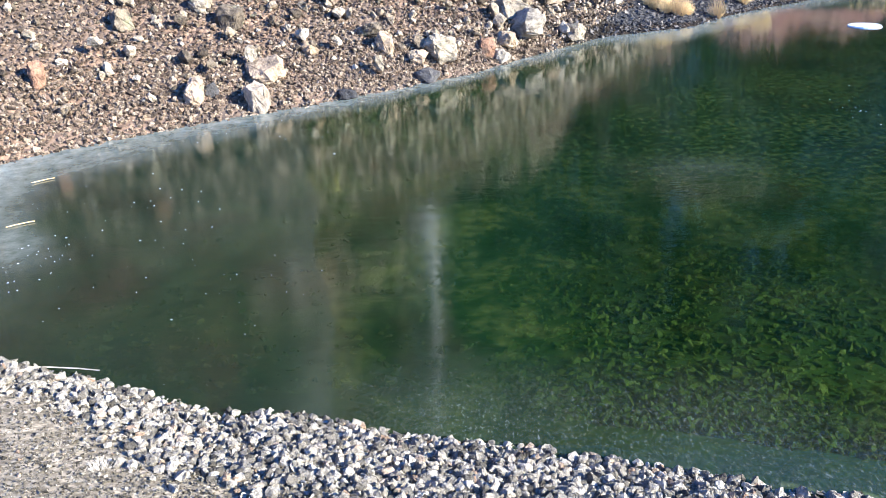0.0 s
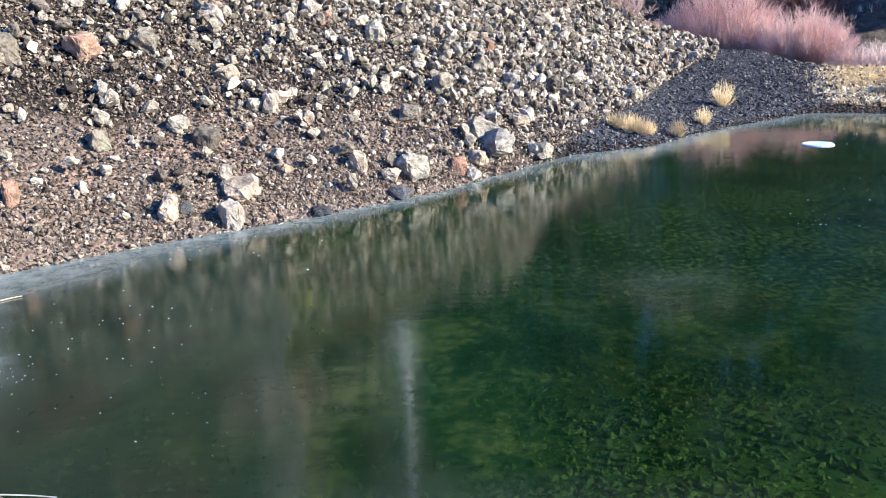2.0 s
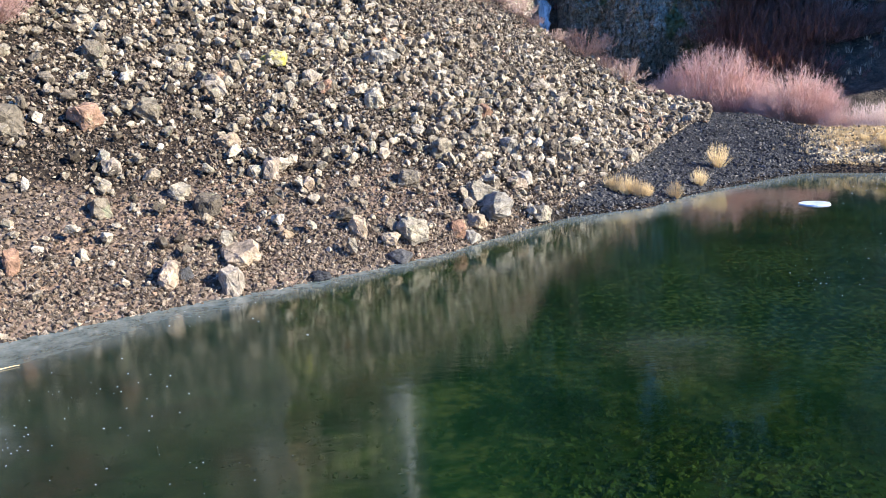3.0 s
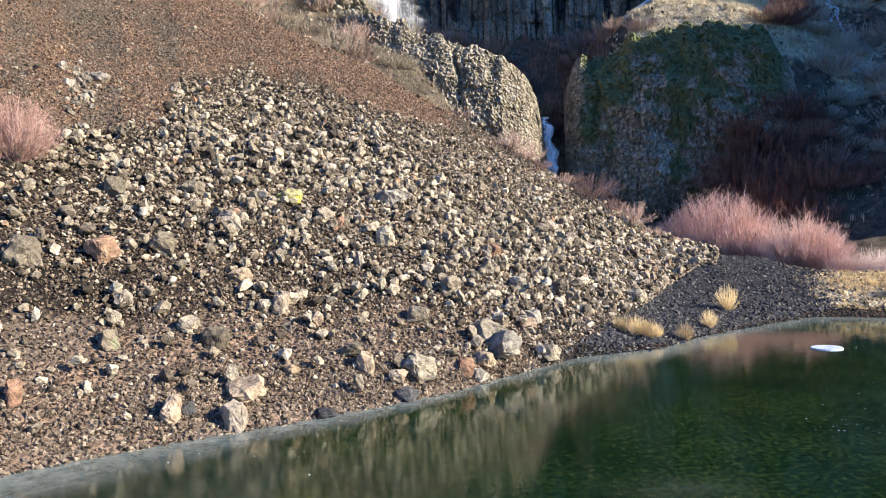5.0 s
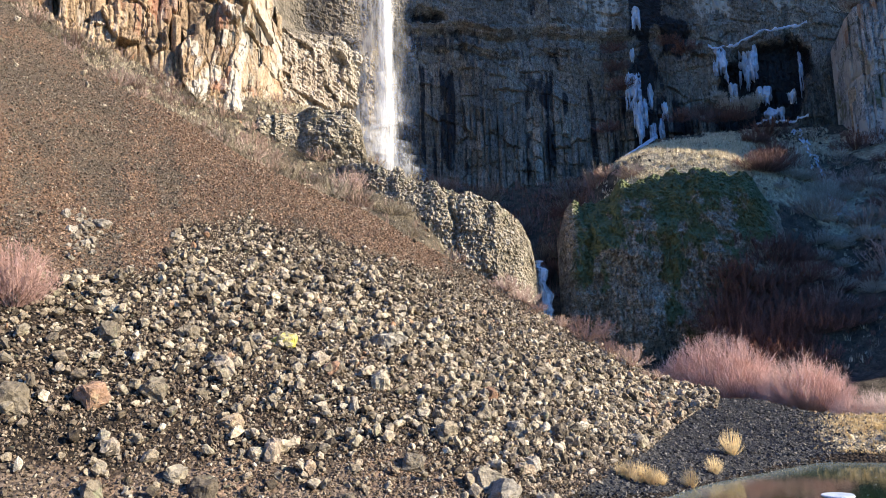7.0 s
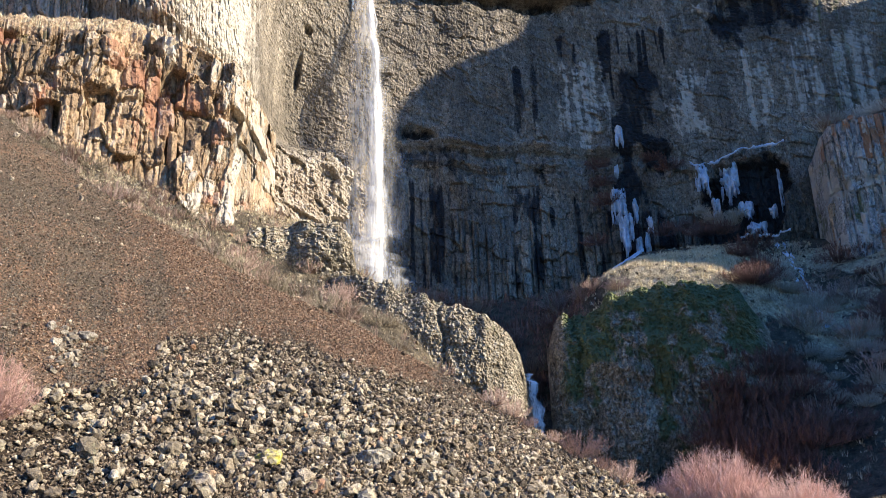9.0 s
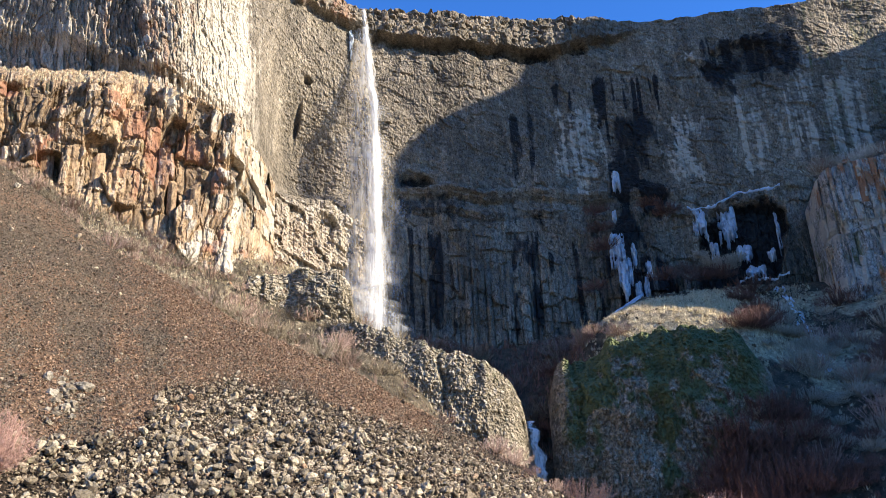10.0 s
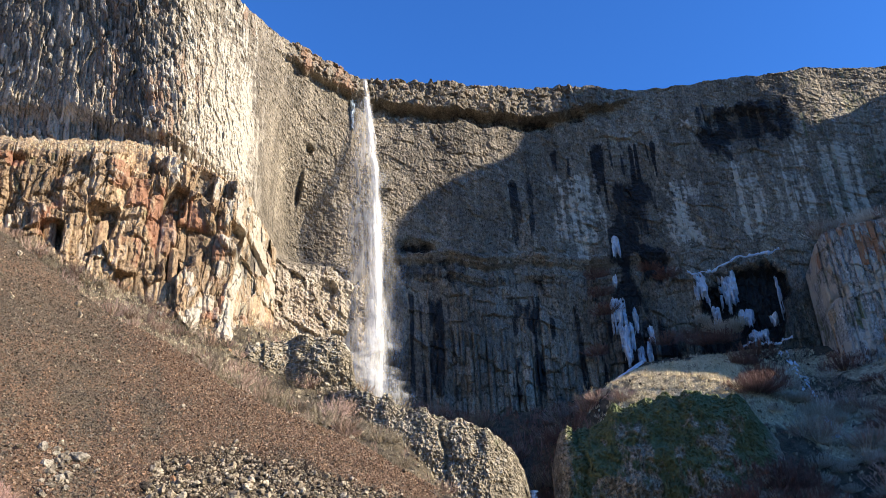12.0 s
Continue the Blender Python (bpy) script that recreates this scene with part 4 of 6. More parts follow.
def build_tier(name, label, az0, az1, r_of, z0_of, z1_of, cap_back, count, seed, moss=0.0):
    """A lower cliff tier: a jointed rock face with a ledge on top, and standing columns along its front."""
    az = np.arange(az0, az1 + 0.01, 0.065)
    t = np.linspace(0, 1, 135)
    A, T = np.meshgrid(az, t, indexing="ij")
    zb, zt = z0_of(A) - 2 - 3 * (moss == 0) * smooth(-14, -11, A), z1_of(A)
    U = A * np.pi / 180 * 57
    Z = zb + (zt - zb) * T + 0.35 * fbm(U / 1.5, 0 * U, seed) * (T > 0.98)
    warp = fbm(U / 4, Z / 4, seed)
    wide_col = 1.25 if moss == 0 else 0.46
    splay = 0.07 * (Z - zb - 5) * fbm(U / 3, 0 * U, seed + 21)             # bundles of columns that lean apart
    u = U / wide_col + splay + 0.25 * warp + 0.10 * fbm(U / 1.0, Z / 1.2, seed + 5)
    v, e, ridge, col = colonnade(u, Z + 0.7 * warp, 1.9 if moss == 0 else 4.0, seed)
    v2, _, ridge2, _ = colonnade(u * 2.7 + 0.3 * warp, Z, 1.5, seed + 4)
    w3, _, t3 = facets(U / 4.2 + 0.4 * warp, Z / 8.0, seed + 8, 0.9, 0.1)
    v6, _, s6 = facets(U / 0.34 + 0.5 * warp, Z / 0.45, seed + 15)
    w4, g4, t4 = facets(U / 1.6 + 0.5 * warp, Z / 2.4 + 0.5 * warp, seed + 12, 0.9, 0.3)
    crumble = smooth(-0.35, 0.25, fbm(U / 2.2, Z / 2.2, seed + 6) + 0.5 * smooth(0.45, 0.1, T) + 0.42 - 0.45 * smooth(-21, -18, A) * smooth(-12, -14, A))
    crumble = crumble * (0.4 if moss else 1.0)
    amp = 0.72 if moss == 0 else 0.5
    R = r_of(A) + 0.9 - amp * (1 - 0.6 * crumble) * (0.75 * v + 0.45 * ridge - 0.35 * smooth(0.09, 0, e)) - 0.8 * w3 - 0.4 * t3
    R = R - crumble * (0.30 * v2 + 0.16 * ridge2 + 0.9 * w4 + 0.6 * t4 - 0.2 * smooth(0.08, 0, g4)) - 0.12 * s6 - 0.06 * v6
    top = zt - 0.25 - 2.6 * col ** 2 * (moss == 0) - 0.6 * v2 * (moss == 0)
    R = R + smooth(-0.05, 0.12, Z - top) * (0.5 + 1.2 * col) + 0.35 * smooth(0.5, 0.1, np.abs(Z - (zt - 5.5 + 1.5 * warp)))
    # hollows set back in the face; their shade is also painted, through wet
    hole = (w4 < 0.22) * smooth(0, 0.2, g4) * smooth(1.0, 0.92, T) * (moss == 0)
    R = R - 1.1 * smooth(0.35, 0.0, T) + 1.1 * hole
    rows = np.concatenate([polar(A, R, Z), np.stack([polar(az, R[:, -1] * (1 - k) + (r_of(az) + 0.4) * k + 3.2 * k, Z[:, -1] * (1 - k) + (z1_of(az) + 0.5 + 2.3 * smooth(-14, -18, az)) * k + 0.35 * fbm(az * 2.5 + 9 * k, 8 * k + 0 * az, seed + 40) * (k > 0.05))
                                                         for k in np.linspace(0.08, 1, 9)] + [polar(az, r_of(az) + cap_back, z1_of(az) + 1.4 + 2.3 * smooth(-14, -18, az))], 1)], 1)
    n, m = A.shape
    grow = lambda a, fill=0.0: np.concatenate([a, np.full((n, 10), fill)], 1)
    wide = 0.5 + 0.5 * fbm(U / 3, Z / 5, seed + 2) + 0.15 * (w3 - 0.5)
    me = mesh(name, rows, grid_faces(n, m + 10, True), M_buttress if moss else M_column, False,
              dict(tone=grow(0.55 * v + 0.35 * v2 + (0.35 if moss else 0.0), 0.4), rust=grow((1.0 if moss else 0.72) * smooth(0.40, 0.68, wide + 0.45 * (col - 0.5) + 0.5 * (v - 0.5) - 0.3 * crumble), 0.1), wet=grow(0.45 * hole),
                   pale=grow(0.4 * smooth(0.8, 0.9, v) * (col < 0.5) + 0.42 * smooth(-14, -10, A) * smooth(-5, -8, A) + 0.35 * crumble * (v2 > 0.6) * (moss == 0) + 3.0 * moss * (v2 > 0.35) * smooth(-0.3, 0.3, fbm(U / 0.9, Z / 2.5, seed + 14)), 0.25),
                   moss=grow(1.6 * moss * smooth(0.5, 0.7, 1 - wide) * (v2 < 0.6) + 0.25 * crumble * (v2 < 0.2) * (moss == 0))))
    tier = tagged(new(name, me), label, "cliff", kind="structure")
    r = np.random.default_rng(seed)
    rows = ((0.55, 0.08, 0.42, 0.7, 1.15, 0.35), (0.45, 0.03, 0.16, 0.5, 0.9, -0.15))
    for share, low, high, w0, w1, front in rows:
        m = int(count * share)
        for k in range(m):
            a = az0 + (az1 - az0) * (k + r.uniform(0.0, 1.0)) / m
            zb, zt = float(z0_of(a)), float(z1_of(a))
            z, h = zb - 1.0, (zt - zb) * r.uniform(low, high) + 1.0
            w = r.uniform(w0, w1)
            ob = new("basalt_column", COLUMNS[r.integers(len(COLUMNS))])
            ob.parent = tier
            x, y, _ = polar(a, float(r_of(a)) + front + r.uniform(-0.35, 0.45), 0.0)
            ob.matrix_basis = Matrix.LocRotScale((x, y, z), Euler((r.uniform(-0.06, 0.06), r.uniform(-0.06, 0.06), r.uniform(0, 6.28))), (w, w, h))
    return tier


ledge_r = lerp_table([(-80, 60), (-27.5, 58.0), (-20, 56.2), (-14, 56.6), (-10.8, 57), (-9.6, 58.5), (-8.6, 61.5), (-7.4, 66)])
ledge_top = lerp_table([(-80, 37), (-27.5, 36.0), (-20.1, 36.6), (-17, 37.2), (-10.75, 36.0), (-9.5, 35.4), (-7.4, 34)])
ledge_foot = lerp_table([(-80, 30), (-27, 29), (-22.7, 26.6), (-18.8, 25.2), (-9.67, 24.2), (-7.4, 24.6)])
build_tier("left_ledge_cliff", "sunlit rusty basalt cliff tier of broken upright columns", -40, -7.4, ledge_r, ledge_foot, ledge_top, 34, 80, 91)
rb_r = lerp_table([(31.6, 82), (32.6, 77), (33.3, 75.5), (38, 75), (44, 74), (52, 66)])
rb_top = lerp_table([(31.6, 32.5), (33.2, 33.9), (37.4, 33.9), (44, 34), (52, 33)])
rb_foot = lerp_table([(31.6, 22.5), (33, 22.4), (44, 22), (52, 21)])
build_tier("right_ledge_cliff", "shaded basalt buttress of tall columns with rust and lichen", 31.6, 46, rb_r, rb_foot, rb_top, 22, 14, 95, 0.3)


def build_outcrop(name, label, az0, az1, top_el, r_of, zb, depth, seed, moss, cell=0.22, lump=1.2, split=None, lean=0.0):
    """A rounded basalt outcrop with a hackly face that rolls back over its crown."""
    az = np.arange(az0, az1 + 0.01, 0.08)
    t = np.linspace(0, 1, 170)
    A, T = np.meshgrid(az, t, indexing="ij")
    side = np.clip(np.minimum(A - az0, az1 - A) / (0.16 * (az1 - az0)), 0, 1)
    rf = r_of(A) + depth * 0.45 * (1 - np.sqrt(np.clip(1 - (1 - side) ** 2, 0, 1)))
    back = 0.22 * depth + lean
    ztop = EYE_Z + (rf + back) * np.tan(np.radians(top_el(A))) + 0.45 * fbm(A * 1.1, 0 * A, seed + 17)
    face = np.clip(T / 0.72, 0, 1)
    roll = np.clip((T - 0.72) / 0.28, 0, 1)
    Z = zb + (ztop - zb) * np.sin(face * np.pi / 2) ** 0.8 - 2.5 * roll ** 2
    R = rf + (back - lean) * face ** 3 + lean * face ** 1.4 - depth * 0.10 * np.sin(face * np.pi) + depth * roll
    U = A * np.pi / 180 * 57
    v, e, sl = facets(U / cell + 0.5 * fbm(U / 2, Z / 2, seed), Z / cell * 1.1 + R * 0.8 * roll + 0.4 * fbm(U / 2, Z / 2, seed + 9), seed)
    w, g, tl = facets(U / 2.4, Z / 2.6, seed + 5)
    bulge = lump * fbm(U / 3.2, Z / 3.0, seed + 3) + 0.25 * fbm(U / 0.9, Z / 1.3, seed + 13)
    if split is not None:
        cleft = gauss(A + 0.06 * (Z - 9) + 0.6 * fbm(Z / 2.0, 0 * Z, seed + 30), split, 0.16) * (0.5 + 0.5 * smooth(-0.2, 0.3, fbm(Z / 1.3, U / 3, seed + 38)))
        cleft = cleft * (smooth(0.25, 0.6, face) if lean else 1.0)
        R, Z = R + (0.6 if lean else 0.5) * cleft, Z - 0.25 * cleft * smooth(0.5, 0.8, T)
    if lean:
        pv, pe, pk, _ = colonnade(U / 0.62 + 0.9 * fbm(U / 2, Z / 2.2, seed + 33) + 0.25 * fbm(U / 0.7, Z / 0.8, seed + 35), Z + 0.6 * fbm(U / 0.8, Z / 2, seed + 36), 1.1, seed + 31)
        foot = smooth(0.55, 0.20, face + 0.35 * fbm(U / 2, Z / 2, seed + 34))
        R = R + 3.2 * (1 - face) ** 2.5 - foot * (0.30 * pv + 0.12 * pk - 0.16 * smooth(0.10, 0, pe))
        bulge = bulge + 0.5 * fbm(U / 1.5, Z / 1.0, seed + 37)
    R = R + bulge - (0.22 if lean else 0.14) * v - 0.17 * sl + 0.10 * smooth(0.22, 0, e) - (0.28 if lump > 1 else 0.08) * w - (0.38 if lump > 1 else 0.22) * tl
    Z = Z + 0.30 * (v - 0.5) * smooth(0.4, 0.9, T) + 0.3 * bulge * roll
    mo = (1.25 if lean else 1.0) * moss * smooth(0.22, 0.75, face + (0.12 if lean else 0.0) + 0.45 * fbm(U / 2, Z / 2, seed + 7) + 0.3 * fbm(U / 0.6, Z / 0.6, seed + 8)) * smooth(0.1, 0.9, side)
    me = mesh(name, polar(A, R, Z), grid_faces(len(az), len(t), True), M_outcrop, False,
              dict(tone=(0.22 if lean else 0.1) + 0.75 * v, rust=0.25 * (bulge > 0.35) * (moss < 0.5), wet=0 * v, pale=0.35 * (v > 0.92) + (0.22 * (v > 0.8) * smooth(0.7, 0.4, face) if lean else 0.0) + 0.3 * smooth(0.5, 0.9, v) * (moss < 0.5), moss=mo))
    return tagged(new("rock_outcrop", me), label, "rock outcrop", kind="structure")


build_outcrop("outcrop_mid", "sunlit rounded basalt outcrop with knobbly columns above the scree", -3.2, 11.2,
              lerp_table([(-3.2, 14.3), (-1.3, 14.6), (0.1, 14.1), (2.3, 13.4), (4.2, 12.8), (6, 12.3), (7.6, 11.6), (8.8, 10.8), (9.9, 9.6), (10.5, 8.2), (10.9, 6), (11.2, 3.5)]),
              lerp_table([(-3.2, 52), (0, 50.5), (4, 49.5), (8, 49.5), (11, 52)]), 4.0, 4.5, 111, 0.25, 0.2, 0.35, 5.4)
build_outcrop("outcrop_right", "mossy shaded basalt dome with a hackly face and grassy crown", 12.4, 28.4,
              lerp_table([(12.4, 8.2), (13.0, 10.2), (13.67, 11.0), (14.4, 10.5), (15.2, 10.6), (16.5, 11.8), (18, 12.2), (20, 12.6), (24.06, 12.4), (26, 11.6), (27.3, 9.5), (28.4, 6)]),
              lerp_table([(11, 53.2), (13.6, 52.6), (14.8, 53.0), (18, 51.6), (24, 52), (31, 54)]), 1.6, 7, 113, 0.9, 0.2, 0.55, 14.9, 4.5)
build_outcrop("outcrop_block", "blocky basalt knoll with pale mossy faces below the fall", -9.9, -1.15,
              lerp_table([(-9.9, 16.3), (-9.1, 17.3), (-7.95, 17.95), (-5, 18.2), (-2.5, 18.0), (-1.75, 17.3), (-1.4, 15.6), (-1.15, 14)]),
              lerp_table([(-9, 56), (-5, 55.5), (-1, 56)]), 15.5, 4, 115, 0.2, 0.3)


# ---- stones ----
def stone_shape(seed, points=11):
    """An angular broken stone about one unit across, as vertices and triangles."""
    r = np.random.default_rng(seed)
    p = r.normal(size=(points, 3))
    p /= np.linalg.norm(p, axis=1)[:, None]
    p = np.sign(p) * np.abs(p) ** 0.7
    p *= r.uniform(0.40, 0.50, points)[:, None]
    p *= np.array([r.uniform(0.8, 1.15), r.uniform(0.65, 0.9), r.uniform(0.5, 0.75)])
    bm = bmesh.new()
    for q in p:
        bm.verts.new(q)
    hull = bmesh.ops.convex_hull(bm, input=bm.verts)
    bmesh.ops.delete(bm, geom=[g for g in hull["geom_interior"] if isinstance(g, bmesh.types.BMVert)], context="VERTS")
    bmesh.ops.triangulate(bm, faces=bm.faces[:])
    bm.verts.index_update()
    V = np.array([v.co[:] for v in bm.verts])
    F = np.array([[v.index for v in f.verts] for f in bm.faces])
    bm.free()
    return V, F


def rough_stone(seed):
    """A broken block with chipped faces and worn edges, about one unit across."""
    r = np.random.default_rng(seed)
    V, F = stone_shape(seed, 15)
    bm = bmesh.new()
    vs = [bm.verts.new(q) for q in V]
    for f in F:
        bm.faces.new([vs[i] for i in f])
    bmesh.ops.bevel(bm, geom=bm.edges[:], offset=0.02, segments=1, affect="EDGES")
    bmesh.ops.triangulate(bm, faces=bm.faces[:])
    bmesh.ops.subdivide_edges(bm, edges=[e for e in bm.edges if e.calc_length() > 0.16], cuts=1, use_grid_fill=True)
    bmesh.ops.triangulate(bm, faces=bm.faces[:])
    off = Vector(r.uniform(0, 50, 3))
    for v in bm.verts:
        v.co += v.co.normalized() * (0.09 * noise.noise(v.co * 2.6 + off) + 0.08 * noise.noise(v.co * 7 + off))
    bm.verts.index_update()
    V = np.array([v.co[:] for v in bm.verts])
    F = np.array([[v.index for v in f.verts] for f in bm.faces])
    bm.free()
    return V, F


STONES = [stone_shape(200 + k, 12 + k % 4) for k in range(24)]
ROUGH = [rough_stone(700 + k) for k in range(14)]


def random_turns(n, r, flat=1.0):
    a, b, c = r.uniform(-flat, flat, n), r.uniform(-flat, flat, n), r.uniform(0, 2 * np.pi, n)
    ca, sa, cb, sb, cc, sc = np.cos(a), np.sin(a), np.cos(b), np.sin(b), np.cos(c), np.sin(c)
    o = np.zeros(n)
    Rx = np.stack([np.stack([o + 1, o, o], -1), np.stack([o, ca, -sa], -1), np.stack([o, sa, ca], -1)], -2)
    Ry = np.stack([np.stack([cb, o, sb], -1), np.stack([o, o + 1, o], -1), np.stack([-sb, o, cb], -1)], -2)
    Rz = np.stack([np.stack([cc, -sc, o], -1), np.stack([sc, cc, o], -1), np.stack([o, o, o + 1], -1)], -2)
    return Rz @ Ry @ Rx


def heap(name, pos, size, mat, seed, shapes=None):
    """Many stones joined into one mesh: pos (n, 3), size (n)."""
    r = np.random.default_rng(seed)
    turn = random_turns(len(pos), r)
    shapes = shapes or STONES
    kind = r.integers(len(shapes), size=len(pos))
    VV, FF, o = [], [], 0
    for k, (V, F) in enumerate(shapes):
        sel = np.where(kind == k)[0]
        if not len(sel):
            continue
        v = np.einsum("nij,vj->nvi", turn[sel], V) * size[sel, None, None] + pos[sel, None, :]
        f = F[None] + (np.arange(len(sel)) * len(V))[:, None, None] + o
        VV.append(v.reshape(-1, 3))
        FF.append(f.reshape(-1, 3))
        o += len(sel) * len(V)
    return mesh(name, np.concatenate(VV), np.concatenate(FF), mat, False)


COBBLES = [stone_shape(290 + k, 10) for k in range(12)]
PEBBLES = [stone_shape(260 + k, 6 + k % 2) for k in range(14)]
CHIPS = [stone_shape(240 + k, 5) for k in range(14)]
STONE_MESHES = {}


def single_stones(name, label, category, group, pos, size, mat, seed):
    """Stones that are things of their own, on a few shared meshes."""
    r = np.random.default_rng(seed)
    for p, s in zip(pos, size):
        k = int(r.integers(len(ROUGH)))
        if (k, mat.name) not in STONE_MESHES:
            STONE_MESHES[k, mat.name] = mesh(name, *ROUGH[k], mat)
        ob = tagged(new(name, STONE_MESHES[k, mat.name]), label, category, group)
        ob.matrix_basis = Matrix.LocRotScale(Vector(p), Euler(r.uniform(0, 6.28, 3)), (s, s, s))


def scatter(n, az0, az1, lo, hi, seed, power=1.0):
    """Random azimuths and ranges between lo(az) and hi(az)."""
    r = np.random.default_rng(seed)
    az = r.uniform(az0, az1, n)
    f = r.random(n) ** power
    return az, lo(az) + f * (hi(az) - lo(az)), r


def talus_layer(n, seed, power=0.8):
    az, r, g = scatter(n, -33, 22.5, lambda a: toe_r(a) - 0.5, lambda a: crest_r(a) + 1.0, seed, power)
    z = land(az, r)
    keep = (g.random(n) > scree_mask(az, r, z) * 0.985) & ((az < 14) | (r > toe_r(az)))
    fine = smooth(7.5, 1.5, r - toe_r(az)) * smooth(8, 2, az)
    return az[keep], r[keep], z[keep], fine[keep], g


def talus_stones():
    # rubble that fills the gaps, then blocks, then the largest ones
    az, r, z, fine, g = talus_layer(100000, 301, 0.85)
    size = (0.065 + 0.14 * g.random(len(az)) ** 1.6) * (1 - 0.3 * fine)
    tagged(new("talus_rubble", heap("talus_rubble", polar(az, r, z + size * g.uniform(0.05, 0.5, len(az))), size, M_rubble, 304, PEBBLES)), "small brown basalt rubble filling the talus slope", "rubble", kind="stuff")
    az, r, g = scatter(22000, -32, 15, lambda a: toe_r(a) - 0.5, lambda a: toe_r(a) + 9, 310, 1.2)
    size = 0.05 + 0.09 * g.random(len(az)) ** 2
    tagged(new("talus_gravel", heap("talus_gravel", polar(az, r, land(az, r) + size * 0.25), size, M_toe_gravel, 316, PEBBLES)), "brown gravel between the blocks at the talus foot", "gravel", kind="stuff")
    az, r, z, fine, g = talus_layer(60000, 305, 0.60)
    keep = g.random(len(az)) > 0.55 * smooth(11.0, 2.0, r - toe_r(az)) * smooth(9, 2, az)
    az, r, z = az[keep], r[keep], z[keep]
    size = np.minimum(0.096 * (1 - g.random(len(az))) ** -0.46, 0.58) * (1 - 0.15 * smooth(24, 36, r))
    below = scree_edge(az) - np.degrees(np.arctan2(z - EYE_Z, r))
    size = size * (1 - 0.42 * smooth(5.5, 0.0, below) * smooth(-17, -12, az))
    pos = polar(az, r, z + size * g.uniform(0.25, 0.62, len(az)))
    big = np.argsort(-size * (1.0 - 0.008 * r))[:280]
    rest = np.setdiff1d(np.arange(len(az)), big)
    coarse = rest[size[rest] > 0.215]
    rest = np.setdiff1d(rest, coarse)
    tagged(new("talus_blocks", heap("talus_blocks", pos[coarse], size[coarse], M_talus, 317, ROUGH)), "rough broken basalt blocks strewn over the talus slope", "rocks", kind="stuff")
    tagged(new("talus_stones", heap("talus_stones", pos[rest], size[rest], M_talus, 302)), "loose broken brown-grey basalt blocks covering the talus slope", "rocks", kind="stuff")
    single_stones("boulder", "angular lichen-spotted basalt block lying on the talus slope", "boulder", "blocks on the talus", pos[big], size[big] * 0.66, M_boulder, 303)


def bench_stones():
    az, r, g = scatter(4600, -30, 5, lambda a: crest_r(a) + 2, lambda a: foot_r(a), 306)
    size = 0.12 + 0.5 * g.random(len(az)) ** 4
    tagged(new("bench_rocks", heap("bench_rocks", polar(az, r, land(az, r) + size * 0.1), size, M_talus, 307, PEBBLES)), "scattered basalt rubble on the bench below the cliff", "rocks", kind="stuff")
    az, r, g = scatter(2600, 14, 40, lambda a: rear_r(a) + 2, lambda a: foot_r(a), 308)
    size = 0.12 + 0.5 * g.random(len(az)) ** 4
    tagged(new("slope_rocks", heap("slope_rocks", polar(az, r, land(az, r) + size * 0.1), size, M_talus, 309, PEBBLES)), "basalt rubble strewn on the shaded brushy slope", "rocks", kind="stuff")


def pale_cluster():
    g = np.random.default_rng(314)
    az = np.concatenate([g.normal(-20.4, 0.55, 60), g.normal(-21.0, 0.3, 30)])
    r = np.concatenate([g.normal(28.6, 1.0, 60), g.normal(27.4, 1.2, 30)])
    size = 0.10 + 0.32 * g.random(90) ** 2.5
    return polar(az, r, land(az, r) + size * 0.2), size


def scree_stones():
    az, r, g = scatter(165000, -31, 17, lambda a: toe_r(a) + 8, lambda a: crest_r(a) + 2.5, 311, 0.85)
    z = land(az, r)
    keep = g.random(len(az)) < scree_mask(az, r, z)
    az, r, z = az[keep], r[keep], z[keep]
    size = 0.08 + 0.10 * g.random(len(az)) ** 2.5
    tagged(new("pale_rocks", heap("pale_rocks", *pale_cluster(), M_pale_cluster, 313)), "cluster of pale broken rocks lying in the brown scree", "rocks", kind="stuff")
    x, y = np.sin(np.radians(az)) * r, np.cos(np.radians(az)) * r
    grey = g.random(len(az)) < 0.12 + 0.8 * grey_scree(az, r, x, y)
    pos = polar(az, r, z + size * 0.3)
    tagged(new("scree", heap("scree", pos[~grey], size[~grey], M_scree, 312, CHIPS)), "fine reddish-brown scree chips on the upper fan", "scree", kind="stuff")
    tagged(new("scree", heap("scree", pos[grey], size[grey], M_grey_scree, 315, CHIPS)), "fine dark grey scree chips in bands on the fan", "scree", kind="stuff")


def grey_scree(az, r, x, y):
    """1 in the grey bands of the scree, which run down the fan."""
    band = fbm(az / 2.2, r / 22, 317) + 0.5 * fbm(x / 3, y / 3, 318)
    return np.clip(smooth(0.12, 0.5, band) + smooth(-15, -20, az + 2 * band) * smooth(33, 39, r + 3 * band), 0, 1)


